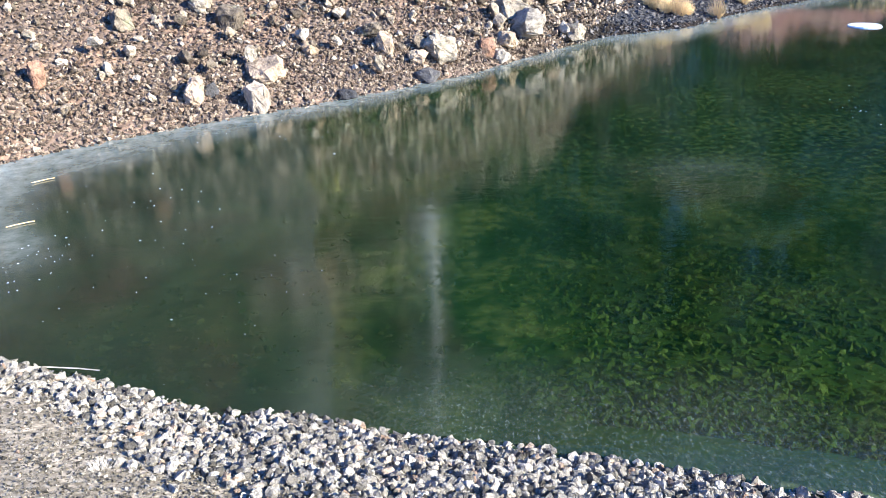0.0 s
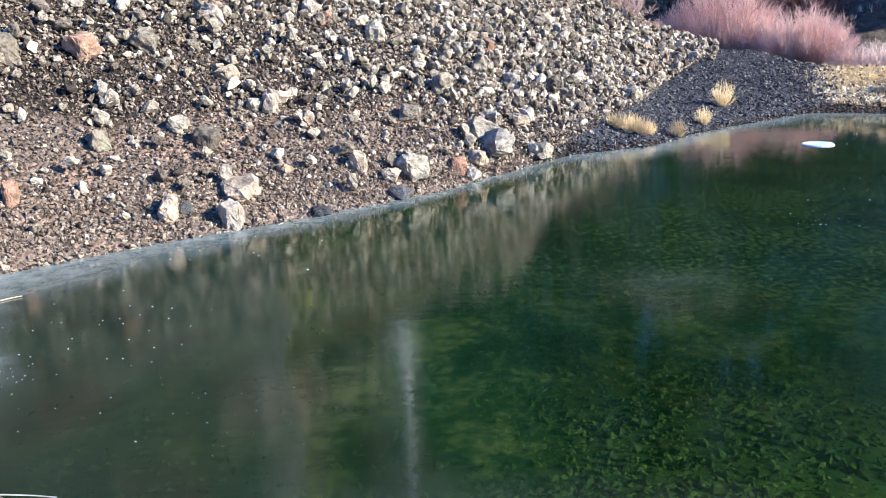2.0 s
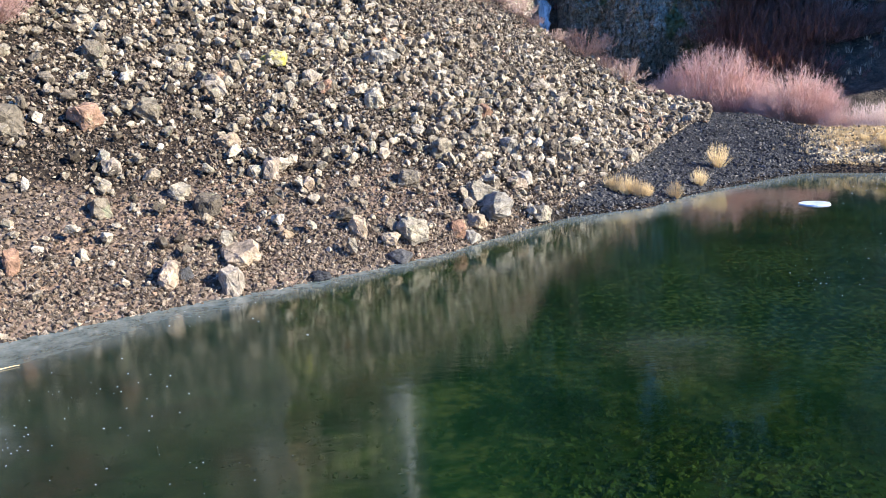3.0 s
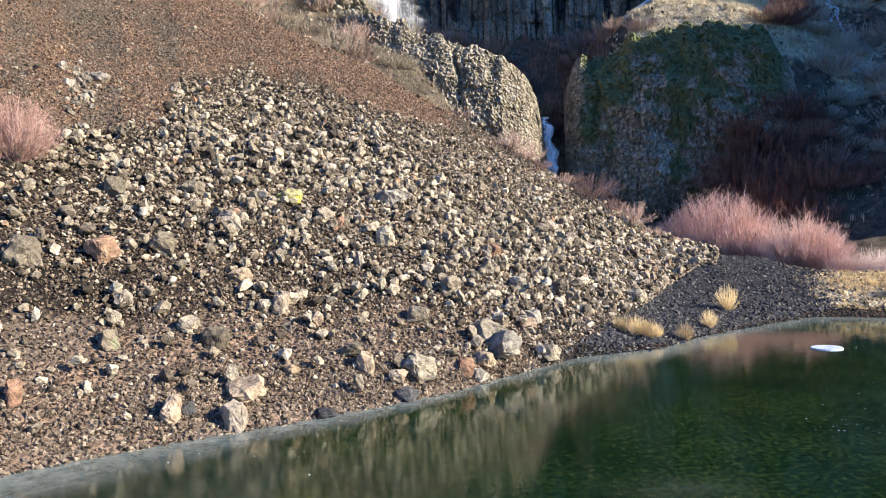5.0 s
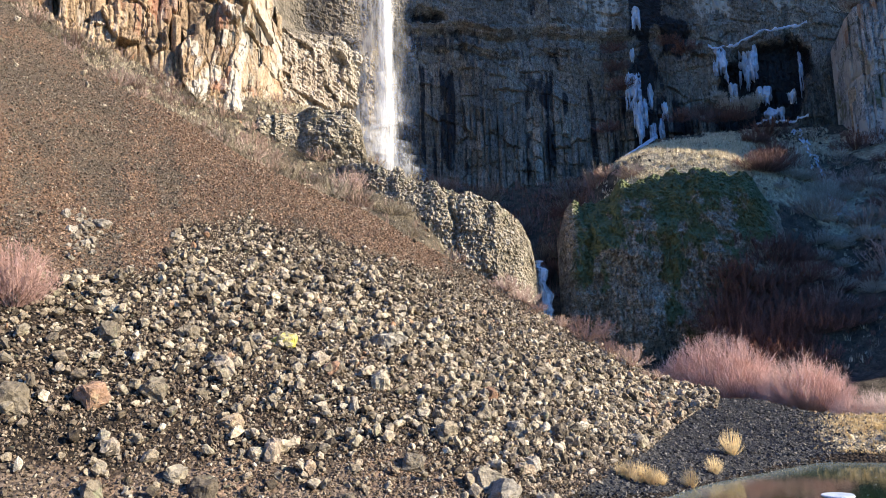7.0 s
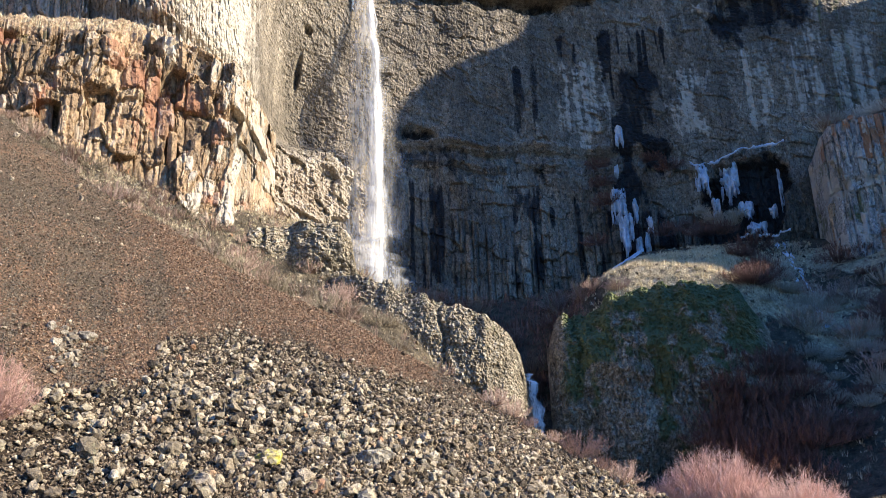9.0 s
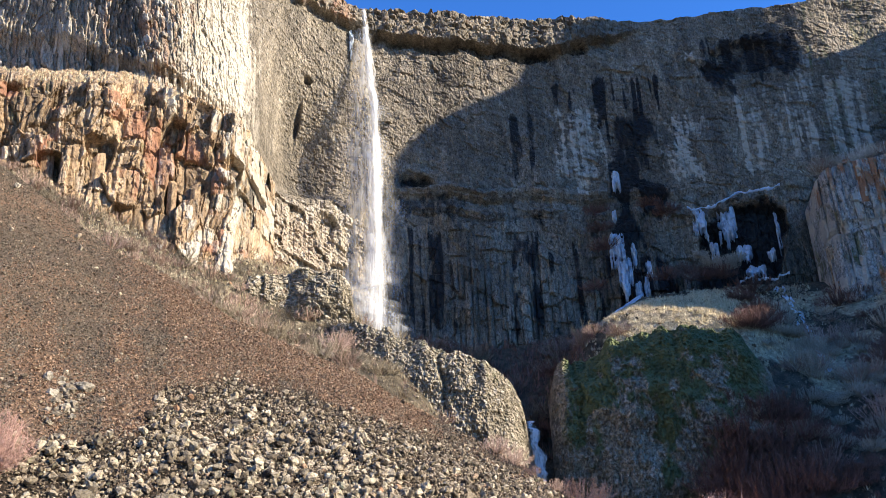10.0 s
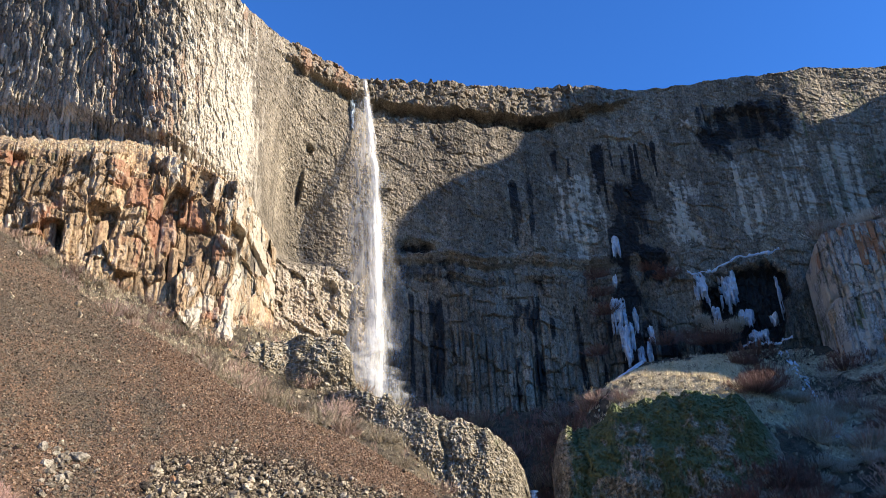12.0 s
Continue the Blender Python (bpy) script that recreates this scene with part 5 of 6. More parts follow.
def shore_stones():
    az, r, g = scatter(12800, -40, 37, lambda a: near_shore(a) * 0.62, lambda a: near_shore(a) + 0.12, 321, 0.75)
    size = 0.030 + 0.10 * g.random(len(az)) ** 2.6
    band = near_shore(az) - r
    edge = 0.8 + 0.03 * (az + 40) + 0.5 * fbm(az / 4, r * 1.5, 328) + 0.3 * g.normal(size=len(az))
    keep = g.random(len(az)) < np.where(band < edge, 1.0, 0.4)
    az, r, size, band, edge = az[keep], r[keep], size[keep], band[keep], edge[keep]
    size = np.where(band < edge, size, size * 0.4)
    pos = polar(az, r, land(az, r) + size * 0.2)
    near = np.where((np.abs(az) < 25) & (band < 0.55) & (size > 0.075))[0][:260]
    rest = np.setdiff1d(np.arange(len(az)), near)
    tagged(new("shore_stones", heap("shore_stones", pos[rest], size[rest], M_shore, 322, COBBLES + STONES[:12])), "pale grey crushed stone heaped along the near bank", "stones", kind="stuff")
    single_stones("shore_stone", "sharp grey crushed stone at the water's edge", "stone", "stones on the near bank", pos[near], size[near], M_shore_one, 323)
    az, r, g = scatter(26000, -38, 8, lambda a: near_shore(a) * 0.55, lambda a: near_shore(a) * 0.97, 324)
    size = 0.012 + 0.032 * g.random(len(az)) ** 2.2
    tagged(new("bank_grit", heap("bank_grit", polar(az, r, land(az, r) + size * 0.1), size, M_bank_grit, 329, CHIPS)), "small pale pebbles and grit on the near bank", "gravel", kind="stuff")
    # far strand
    az, r, g = scatter(9000, -40, 12, lambda a: far_shore(a) - 0.15, lambda a: toe_r(a) + 0.8, 325)
    size = 0.05 + 0.12 * g.random(len(az)) ** 2.2
    tagged(new("strand_stones", heap("strand_stones", polar(az, r, land(az, r) + size * 0.15), size, M_rubble, 326, COBBLES)), "small dark wet stones along the far strand", "stones", kind="stuff")
    az, r, g = scatter(30000, 9, 36, lambda a: far_shore(a) - 0.1, lambda a: np.minimum(crest_r(a) + 2, 44), 327)
    size = 0.04 + 0.19 * g.random(len(az)) ** 4
    keep = g.random(len(az)) > smooth(28, 31, az) * 0.85
    az, r, size = az[keep], r[keep], size[keep]
    tagged(new("gravel", heap("gravel", polar(az, r, land(az, r) + size * 0.1), size, M_dark_gravel, 328, PEBBLES)), "dark grey gravel on the low beach by the pond's end", "gravel", kind="stuff")


def bed_stones():
    az, r, g = scatter(60000, -28, 37, lambda a: near_shore(a) + 0.7, lambda a: near_shore(a) + 0.75 * (far_shore(a) - near_shore(a)), 331, 1.5)
    x, y = np.sin(np.radians(az)) * r, np.cos(np.radians(az)) * r
    keep = g.random(len(az)) < (0.05 + 0.95 * smooth(3, 17, az)) * (0.35 + 0.65 * smooth(-0.4, 0.3, fbm(x / 1.3, y / 1.3, 44)))
    az, r = az[keep], r[keep]
    size = 0.04 + 0.15 * g.random(len(az)) ** 3.2
    tagged(new("pond_bed_stones", heap("pond_bed_stones", polar(az, r, np.minimum(land(az, r), -0.55 * size)), size, M_bed_stone, 332, COBBLES)), "algae-green stones on the pond bed under water", "stones", kind="stuff")


talus_stones()
bench_stones()
scree_stones()
shore_stones()
bed_stones()


def on_land(az, el_or_r):
    x, y, z = polar(np.array(az), np.array(el_or_r), land(np.array([az], float), np.array([el_or_r], float))[0])
    return Vector((x, y, z))


def boulder(az, r, w, h, seed, mat, label, lift=0.3):
    """A large angular boulder with chipped edges."""
    g = np.random.default_rng(seed)
    bm = bmesh.new()
    for q in g.normal(size=(22, 3)):
        q = q / np.linalg.norm(q) * g.uniform(0.46, 0.56)
        bm.verts.new(np.sign(q) * np.abs(q) ** 0.75 * np.array([w, w * g.uniform(0.75, 1.0), h]))
    hull = bmesh.ops.convex_hull(bm, input=bm.verts)
    bmesh.ops.delete(bm, geom=[v for v in hull["geom_interior"] if isinstance(v, bmesh.types.BMVert)], context="VERTS")
    bmesh.ops.bevel(bm, geom=bm.edges[:], offset=0.02 * w, segments=1, affect="EDGES")
    bmesh.ops.triangulate(bm, faces=bm.faces[:])
    bmesh.ops.subdivide_edges(bm, edges=[e for e in bm.edges if e.calc_length() > 0.12 * w], cuts=2, use_grid_fill=True)
    bmesh.ops.triangulate(bm, faces=bm.faces[:])
    for v in bm.verts:
        v.co += v.co.normalized() * (0.13 * w * noise.noise(v.co * (2.2 / w) + Vector((seed, 0, 0))) + 0.08 * w * noise.noise(v.co * (6 / w) + Vector((0, seed, 0))) + 0.035 * w * noise.noise(v.co * (15 / w) + Vector((0, 0, seed))))
    me = bpy.data.meshes.new("boulder")
    bm.to_mesh(me)
    bm.free()
    me.materials.append(mat)
    ob = tagged(new("boulder", me), label, "boulder", "large boulders by the water")
    ob.location = on_land(az, r) + Vector((0, 0, h * lift))
    ob.rotation_euler = (0, 0, g.uniform(0, 6.28))


def slope_range(az, el):
    """The range at which the land is met, looking from the standing place at that height angle."""
    r = np.arange(12.0, 60.0, 0.05)
    z = land(np.full(r.shape, az), r)
    return float(r[np.argmax(z - EYE_Z > r * math.tan(radians(el)))])


KINDS = dict(tan=(M_tan, "pale tan angular boulder on the stony slope"), upright=(M_pale_boulder, "upright pale boulder standing at the water's edge"),
             brown=(M_boulder, "brown wedge-shaped basalt boulder"), pale=(M_pale_boulder, "pale grey squarish boulder on the stony slope"),
             grey=(M_boulder, "grey lichen-spotted basalt boulder in the talus"), rust=(M_rust, "rust-orange stained boulder in the talus"),
             yellow=(M_yellow, "boulder with a bright yellow lichen patch"), dark=(M_dark_boulder, "dark wet stone at the water's edge"))
# tan boulders: azimuth, height angle of the foot, width and height in degrees
for k, (az, el, w, h) in enumerate(((-10.84, -12.32, 2.46, 1.88), (-2.32, -11.01, 1.23, 1.72), (6.16, -10.85, 1.56, 1.15), (-15.86, -13.12, 1.88, 1.72), (-11.06, -3.93, 1.56, 1.06), (0.01, -11.86, 1.23, 1.06), (-7.57, -10.66, 1.39, 1.06), (9.3, -7.98, 1.39, 0.98),)):
    r = slope_range(az, el)
    boulder(az, r + 0.1, radians(w) * r * 0.95, radians(h) * r * 1.0, 1 + k, *KINDS["tan"])
# upright boulders: azimuth, height angle of the foot, width and height in degrees
for k, (az, el, w, h) in enumerate(((-11.73, -14.21, 1.72, 2.37),)):
    r = slope_range(az, el)
    boulder(az, r + 0.1, radians(w) * r * 0.95, radians(h) * r * 1.0, 41 + k, *KINDS["upright"])
# brown boulders: azimuth, height angle of the foot, width and height in degrees
for k, (az, el, w, h) in enumerate(((-3.36, -9.66, 1.88, 0.98), (1.57, -11.49, 2.25, 1.88), (-19.72, -8.08, 1.47, 1.47),)):
    r = slope_range(az, el)
    boulder(az, r + 0.1, radians(w) * r * 0.95, radians(h) * r * 1.0, 81 + k, *KINDS["brown"])
# pale boulders: azimuth, height angle of the foot, width and height in degrees
for k, (az, el, w, h) in enumerate(((7.73, -10.17, 2.29, 2.13), (5.93, -11.78, 1.23, 0.98), (-8.15, -6.37, 1.64, 1.64), (-0.07, 1.21, 2.29, 1.15), (-18.72, -5.31, 1.39, 1.23), (-11.54, -0.36, 1.47, 1.47), (8.78, -5.32, 1.15, 1.23), (-4.88, 0.14, 1.23, 0.98), (-2.57, -3.38, 0.74, 1.23), (9.92, -7.59, 1.15, 1.06), (-19.5, 9.7, 1.2, 0.62), (-21.4, 9.3, 0.7, 0.6), (-21.7, 10.3, 0.6, 0.6),)):
    r = slope_range(az, el)
    boulder(az, r + 0.1, radians(w) * r * 0.95, radians(h) * r * 1.0, 121 + k, *KINDS["pale"])
# grey boulders: azimuth, height angle of the foot, width and height in degrees
for k, (az, el, w, h) in enumerate(((6.64, -8.8, 1.88, 1.72), (10.92, -10.37, 1.47, 1.39), (-0.7, -1.87, 1.31, 1.72), (-15.96, -1.83, 1.7, 1.7), (-18.92, 2.08, 1.23, 1.56), (-24.54, -2.14, 2.1, 1.9), (-14.54, -7.35, 1.31, 1.23), (-12.78, -8.55, 1.72, 1.72), (3.88, -5.6, 1.47, 1.56), (-13.73, 2.17, 1.23, 0.98), (1.57, -7.57, 1.47, 1.39), (-9.4, -6.26, 1.06, 0.82), (11.8, -5.63, 1.23, 1.39), (17.11, -6.09, 1.39, 1.06), (6.58, -4.3, 1.23, 1.23),)):
    r = slope_range(az, el)
    boulder(az, r + 0.1, radians(w) * r * 0.95, radians(h) * r * 1.0, 161 + k, *KINDS["grey"])
# rust boulders: azimuth, height angle of the foot, width and height in degrees
for k, (az, el, w, h) in enumerate(((4.92, -11.44, 1.06, 1.39), (-19.92, -2.02, 2.05, 1.64), (7.03, -2.89, 1.23, 1.06), (-4.1, -0.61, 1.39, 0.9), (-25.37, -11.21, 0.98, 1.88),)):
    r = slope_range(az, el)
    boulder(az, r + 0.1, radians(w) * r * 0.95, radians(h) * r * 1.0, 201 + k, *KINDS["rust"])
# yellow boulders: azimuth, height angle of the foot, width and height in degrees
for k, (az, el, w, h) in enumerate(((-7.42, 1.42, 1.72, 1.06),)):
    r = slope_range(az, el)
    boulder(az, r + 0.1, radians(w) * r * 0.95, radians(h) * r * 1.0, 241 + k, *KINDS["yellow"])
# dark boulders: azimuth, height angle of the foot, width and height in degrees
for k, (az, el, w, h) in enumerate(((-5.37, -13.87, 1.47, 0.74), (0.58, -13.05, 1.8, 0.9), (-14.69, -13.06, 1.06, 0.9),)):
    r = slope_range(az, el)
    boulder(az, r + 0.1, radians(w) * r * 0.95, radians(h) * r * 1.0, 281 + k, *KINDS["dark"])


# ---- waterfall, brook and ice ----
def ribbon(name, line, width, mat, seed, bow=0.25, n=70, m=13):
    """A bowed, ragged sheet of water along a line of (azimuth, range, height) with widths along it."""
    line, width = np.array(line, float), np.array(width, float)
    t = np.linspace(0, 1, n)
    k = np.linspace(0, 1, len(line))
    az, r, z = (np.interp(t, k, line[:, i]) for i in range(3))
    w = np.interp(t, np.linspace(0, 1, len(width)), width)
    u = np.linspace(-1, 1, m)
    T, Uu = np.meshgrid(t, u, indexing="ij")
    side = (0.22 * fbm(T * 16, Uu * 1.5, seed) + 0.30 * fbm(T * 7, 0 * Uu, seed + 4)) * w[:, None]
    w = w * (1 + 0.35 * fbm(t * 11, 0 * t, seed + 7))
    A = az[:, None] + np.degrees((Uu * w[:, None] / 2 + side) / r[:, None])
    R = r[:, None] + bow * w[:, None] * Uu ** 2 + 0.15 * fbm(T * 25, Uu * 3, seed + 1)
    Z = z[:, None] + 0 * Uu
    body = ((1 - Uu ** 2) ** 1.5 if mat == M_mist else 1 - np.abs(Uu) ** 2.2) * smooth(0, 0.01, T) * smooth(1.0, 0.93, T)
    return mesh(name, polar(A, R, Z), grid_faces(n, m), mat, True, dict(body=body))


fall = tagged(new("waterfall"), "tall thin white waterfall dropping over the cliff rim", "waterfall")
LINE = [(-0.48, 74.0, 58.7), (-0.2, 72.9, 53.5), (0.1, 72.3, 47), (0.3, 71.9, 40), (0.15, 71.6, 30), (0.0, 71.4, 19)]
part("water_sheet", ribbon("fall_core", LINE, [0.8, 0.95, 1.15, 1.4, 1.8, 2.2], M_fall, 1), fall)
part("water_sheet", ribbon("fall_front", [(a + 0.06, r - 0.35, z) for a, r, z in LINE], [0.5, 0.7, 0.9, 1.2, 1.7, 2.1], M_fall, 2), fall)
part("spray", ribbon("fall_mist", [(a - 0.1 - 0.2 * k, r + 0.5, z) for k, (a, r, z) in enumerate(LINE)], [1.5, 2.4, 3.4, 5.4, 7.6, 9.4], M_mist, 3), fall, "thin drifting spray")
part("spray", ribbon("fall_cloud", [(-0.2, 70.6, 31), (-0.3, 70.5, 26), (-0.3, 70.4, 22), (-0.3, 70.4, 18)], [2.0, 5.0, 7.5, 9.0], M_mist, 6), fall, "thin drifting spray")
small_fall = tagged(new("small_waterfall"), "short white cascade in a dark gully between rock domes", "waterfall")
part("water_sheet", ribbon("small_fall_sheet", [(10.95, 54.4, 10.6), (11.2, 53.9, 9.8), (11.3, 53.6, 7.2), (11.4, 53.4, 4.6)], [0.7, 1.0, 1.1, 1.2], M_cascade, 5), small_fall)


def ice_mass(name, az, r, z0, z1, w, seed, label):
    """A hanging ice curtain: a lumpy fluted sheet with icicles of uneven length along its foot."""
    n, m = 90, 56
    t, u = np.linspace(0, 1, n), np.linspace(-1, 1, m)
    T, Q = np.meshgrid(t, u, indexing="ij")
    x = Q * w * 0.62
    z = z1 + (z0 - z1) * T
    flute = fbm(x / 0.22 + 0.3 * fbm(x, z, seed + 3), z / 1.6, seed)
    hang = 0.55 + 0.55 * fbm(x / 0.35, 0 * x, seed + 1)                 # each icicle's own length
    body = 0.75 - 0.9 * np.abs(Q) ** 3 - smooth(-0.1, 0.35, T - hang - 0.15) + 1.0 * fbm(x / 0.40, z / 1.0, seed + 2) + 0.7 * fbm(x / 0.16, z / 0.5, seed + 5) - 0.02 + 0.3 * flute - 0.6 * smooth(0.12, 0.0, T + 0.1 * flute)
    depth = np.clip(body, 0, 1) ** 0.5
    R = r + 0.7 - depth * (0.95 + 0.30 * flute + 0.25 * fbm(x / 0.6, z / 0.5, seed + 4))
    A = az + np.degrees(x / r)
    F = grid_faces(n, m, True)
    F = F[np.clip(body, 0, 1).ravel()[F].max(1) > 0.02]
    return tagged(new("icicle_curtain", mesh(name, polar(A, R, z), F, M_ice, True)), label, "ice", "ice on the cliff")


wl_ice = "white frozen curtain of icicles on the dark wet cliff"
for az, r, z0, z1, w, sd in ((18.5, 78.5, 28.2, 32.0, 1.3, 11), (18.75, 78.3, 24.6, 28.9, 0.8, 26), (19.2, 78.8, 25.8, 29.3, 0.5, 12), (20.6, 79.5, 27.0, 29.0, 0.5, 18), (19.05, 79.2, 36.8, 39.2, 0.7, 19),
                             (19.7, 79.5, 24.6, 27.0, 0.6, 20), (19.7, 79.3, 28.0, 31.0, 0.5, 27), (20.3, 79.4, 24.8, 27.4, 0.5, 28), (18.6, 78.6, 33.0, 34.6, 0.4, 33)):
    ice_mass("ice_curtain", az, r, z0, z1, w, sd, wl_ice)
al_ice = "lumpy blue-white ice hanging in the black alcove"
for az, r, z0, z1, w, sd in ((24.6, 83.0, 30.6, 35.0, 1.2, 14), (26.3, 84.6, 30.4, 35.4, 1.3, 15), (27.2, 84.8, 28.8, 30.8, 1.4, 16), (29.7, 84.6, 29.0, 34.6, 0.35, 17), (29.0, 83.6, 28.2, 29.6, 0.8, 23), (27.8, 83.4, 26.4, 28.0, 1.6, 24), (26.7, 84.4, 31.6, 35.4, 0.9, 29), (25.3, 83.6, 28.6, 31.2, 0.7, 30)):
    ice_mass("ice_curtain", az, r, z0, z1, w, sd, al_ice)
ice_mass("ice_curtain", -1.5, 73.6, 52.0, 56.4, 0.45, 25, "small frost-white ice patch beside the waterfall lip")


def ice_ledge(line, thick, seed, label):
    """A rim of ice along a ledge: a lumpy tapering roll."""
    line = np.array(line, float)
    n, m = 120, 9
    t = np.linspace(0, 1, n)
    k = np.linspace(0, 1, len(line))
    az, r, z = (np.interp(t, k, line[:, i]) for i in range(3))
    ang = np.linspace(0, 2 * np.pi, m)
    w = thick * (0.5 + 0.5 * fbm(t * 17, 0 * t, seed) + 0.4 * fbm(t * 45, 0 * t, seed + 3)).clip(0.05) + 0.03
    A = az[:, None] + 0 * ang
    R = r[:, None] - np.cos(ang)[None] * w[:, None]
    Z = z[:, None] + np.sin(ang)[None] * w[:, None] * 0.8 + 0.3 * fbm(t * 12, 0 * t, seed + 1)[:, None]
    return tagged(new("ice_ledge", mesh("ice_ledge", polar(A, R, Z), grid_faces(n, m), M_ice)), label, "ice", "ice on the cliff")


ice_ledge([(23.9, 82.4, 34.9), (25.2, 82.5, 34.6), (26.0, 82.7, 35.1), (27.6, 83.0, 35.9), (29.0, 83.0, 35.7), (30.4, 83.2, 35.9)], 0.24, 31, "rim of white ice along the alcove's top ledge")
ice_ledge([(26.6, 81.5, 26.0), (27.6, 81.2, 26.2), (28.6, 81.0, 25.6), (29.9, 81.0, 25.9)], 0.2, 32, "rim of ice on the ledge under the alcove")


def frozen_brook(line, width, seed, label):
    """A frozen trickle lying on the slope."""
    line = np.array(line, float)
    n, m = 50, 7
    t = np.linspace(0, 1, n)
    k = np.linspace(0, 1, len(line))
    az, r = (np.interp(t, k, line[:, i]) for i in range(2))
    u = np.linspace(-1, 1, m)
    w = width * (0.6 + 0.6 * fbm(t * 8, 0 * t, seed))
    A = az[:, None] + np.degrees(u[None] * w[:, None] / 2 / r[:, None]) + 0.12 * fbm(t * 6, 0 * t, seed + 2)[:, None]
    R = r[:, None] + 0 * u
    Z = land(A, R) + 0.16 * (1 - u ** 2)[None] + 0.08 + 0.12 * width
    return tagged(new("frozen_brook", mesh("frozen_brook", polar(A, R, Z), grid_faces(n, m, True), M_ice)), label, "ice", "ice on the cliff")


frozen_brook([(16.9, 66.5), (17.6, 70), (18.6, 74.5), (19.6, 78.6)], 1.5, 41, "frozen white trickle running down beside the grassy knoll")
g = np.random.default_rng(47)
for k in range(30):
    f = (k + g.uniform(0, 1)) / 30
    a, r = 28.9 + 2.3 * f + g.normal() * 0.18, 80 - 19 * f + g.normal() * 0.4
    frozen_brook([(a, r), (a + g.uniform(-0.15, 0.25), r - g.uniform(0.25, 1.3))], g.uniform(0.06, 0.22), 43 + 3 * k, "scrap of frozen brook on the shaded slope")


# ---- brush and grass ----
def twig_bundle(name, stems, height, spread, mat, seed, thick=0.012, sub=6, droop=0.15):
    """A bare shrub: (mesh of the stems that curve up from the root, mesh of their finer side twigs)."""
    g = np.random.default_rng(seed)
    lines, twigs = [], []
    for _ in range(stems):
        a, lean = g.uniform(0, 2 * np.pi), spread * np.sqrt(g.random())
        h = height * g.uniform(0.72, 1.0) * np.sqrt(max(1 - 0.85 * (lean / max(spread, 0.01)) ** 2, 0.08))
        out = np.array([np.cos(a), np.sin(a), 0])
        root = out * 0.3 * lean * height * g.uniform(0.3, 1.0)
        tip = root + out * 0.85 * lean * height + np.array([0, 0, h])
        mid = root * 0.5 + tip * 0.5 + out * droop * lean * height - np.array([0, 0, droop * 0.3 * h]) + g.normal(size=3) * 0.05 * h
        lines.append([root, mid, tip])
        for _ in range(sub):
            f = g.uniform(0.2, 0.97)
            p = root * (1 - f) ** 2 + mid * 2 * f * (1 - f) + tip * f * f
            d = g.normal(size=3) * np.array([1, 1, 0.8]) + out * 0.5 + np.array([0, 0, 0.7])
            twigs.append([p, p + d * height * g.uniform(0.07, 0.22) / np.linalg.norm(d)])
    L = np.array(lines)
    ring = np.array([[1, 0, 0], [-0.5, 0.87, 0], [-0.5, -0.87, 0]])
    V = (L[:, :, None, :] + ring[None, None] * (thick * np.array([1.0, 0.8, 0.25]))[None, :, None, None]).reshape(-1, 3)
    f = [t for l in (0, 3) for i, k in ((0, 1), (1, 2), (2, 0)) for t in ((l + i, l + k, l + 3 + k), (l + i, l + 3 + k, l + 3 + i))]
    F = (np.array(f)[None] + (np.arange(len(L)) * 9)[:, None, None]).reshape(-1, 3)
    stem_mesh = mesh(name + "_stems", V, F, mat)
    if not sub:
        return stem_mesh, None
    T = np.array(twigs)
    V = np.concatenate([T[:, :1] + ring[None] * thick * 0.8, T[:, 1:]], 1).reshape(-1, 3)
    F = (np.array([(0, 1, 3), (1, 2, 3), (2, 0, 3)])[None] + (np.arange(len(T)) * 4)[:, None, None]).reshape(-1, 3)
    return stem_mesh, mesh(name + "_twigs", V, F, mat)


def plant(name, meshes, az, r, scale, label, category, group, turn=None):
    """Stands a shrub on the land: stems and twigs as parts of it, or a tuft as one mesh."""
    stem_mesh, twig_mesh = meshes
    ob = tagged(new(name, None if twig_mesh else stem_mesh), label, category, group)
    if twig_mesh:
        part("trunk", stem_mesh, ob)
        part("crown", twig_mesh, ob)
    ob.matrix_basis = Matrix.LocRotScale(on_land(az, r) - Vector((0, 0, 0.04)), Euler((0, 0, az * 1.7 if turn is None else turn)), (scale,) * 3)
    return ob


WILLOW = twig_bundle("willow", 300, 4.0, 0.72, M_willow, 401, 0.011, 38, 0.10)
WILLOW_B = twig_bundle("willow", 240, 3.2, 0.75, M_willow, 402, 0.010, 36, 0.10)
WILLOW_C = twig_bundle("willow", 150, 2.8, 0.6, M_willow_pale, 403, 0.010, 24, 0.10)
wl = "leafless red-twigged willow thicket behind the gravel beach"
for az, r, s, me in ((20.1, 47.0, 0.74, WILLOW_B), (21.5, 46.8, 1.08, WILLOW_B), (22.9, 46.5, 1.05, WILLOW), (24.2, 45.8, 0.95, WILLOW_B), (25.2, 45.2, 0.66, WILLOW_B), (26.9, 43.8, 0.74, WILLOW_B), (27.9, 43.4, 0.92, WILLOW_B), (28.9, 43, 0.7, WILLOW_B), (30.1, 42, 0.5, WILLOW_C), (31.0, 41, 0.5, WILLOW_B), (32.0, 40.5, 0.72, WILLOW_C), (33.2, 40, 0.78, WILLOW_C), (34.6, 40, 0.8, WILLOW_C)):
    plant("willow_bush", me, az, r, s, wl, "bush", "willows by the pond")
TUFT = twig_bundle("tuft", 150, 0.85, 0.50, M_straw, 411, 0.006, 0, 0.06)
tl = "straw-yellow dry bunchgrass tuft on dark gravel"
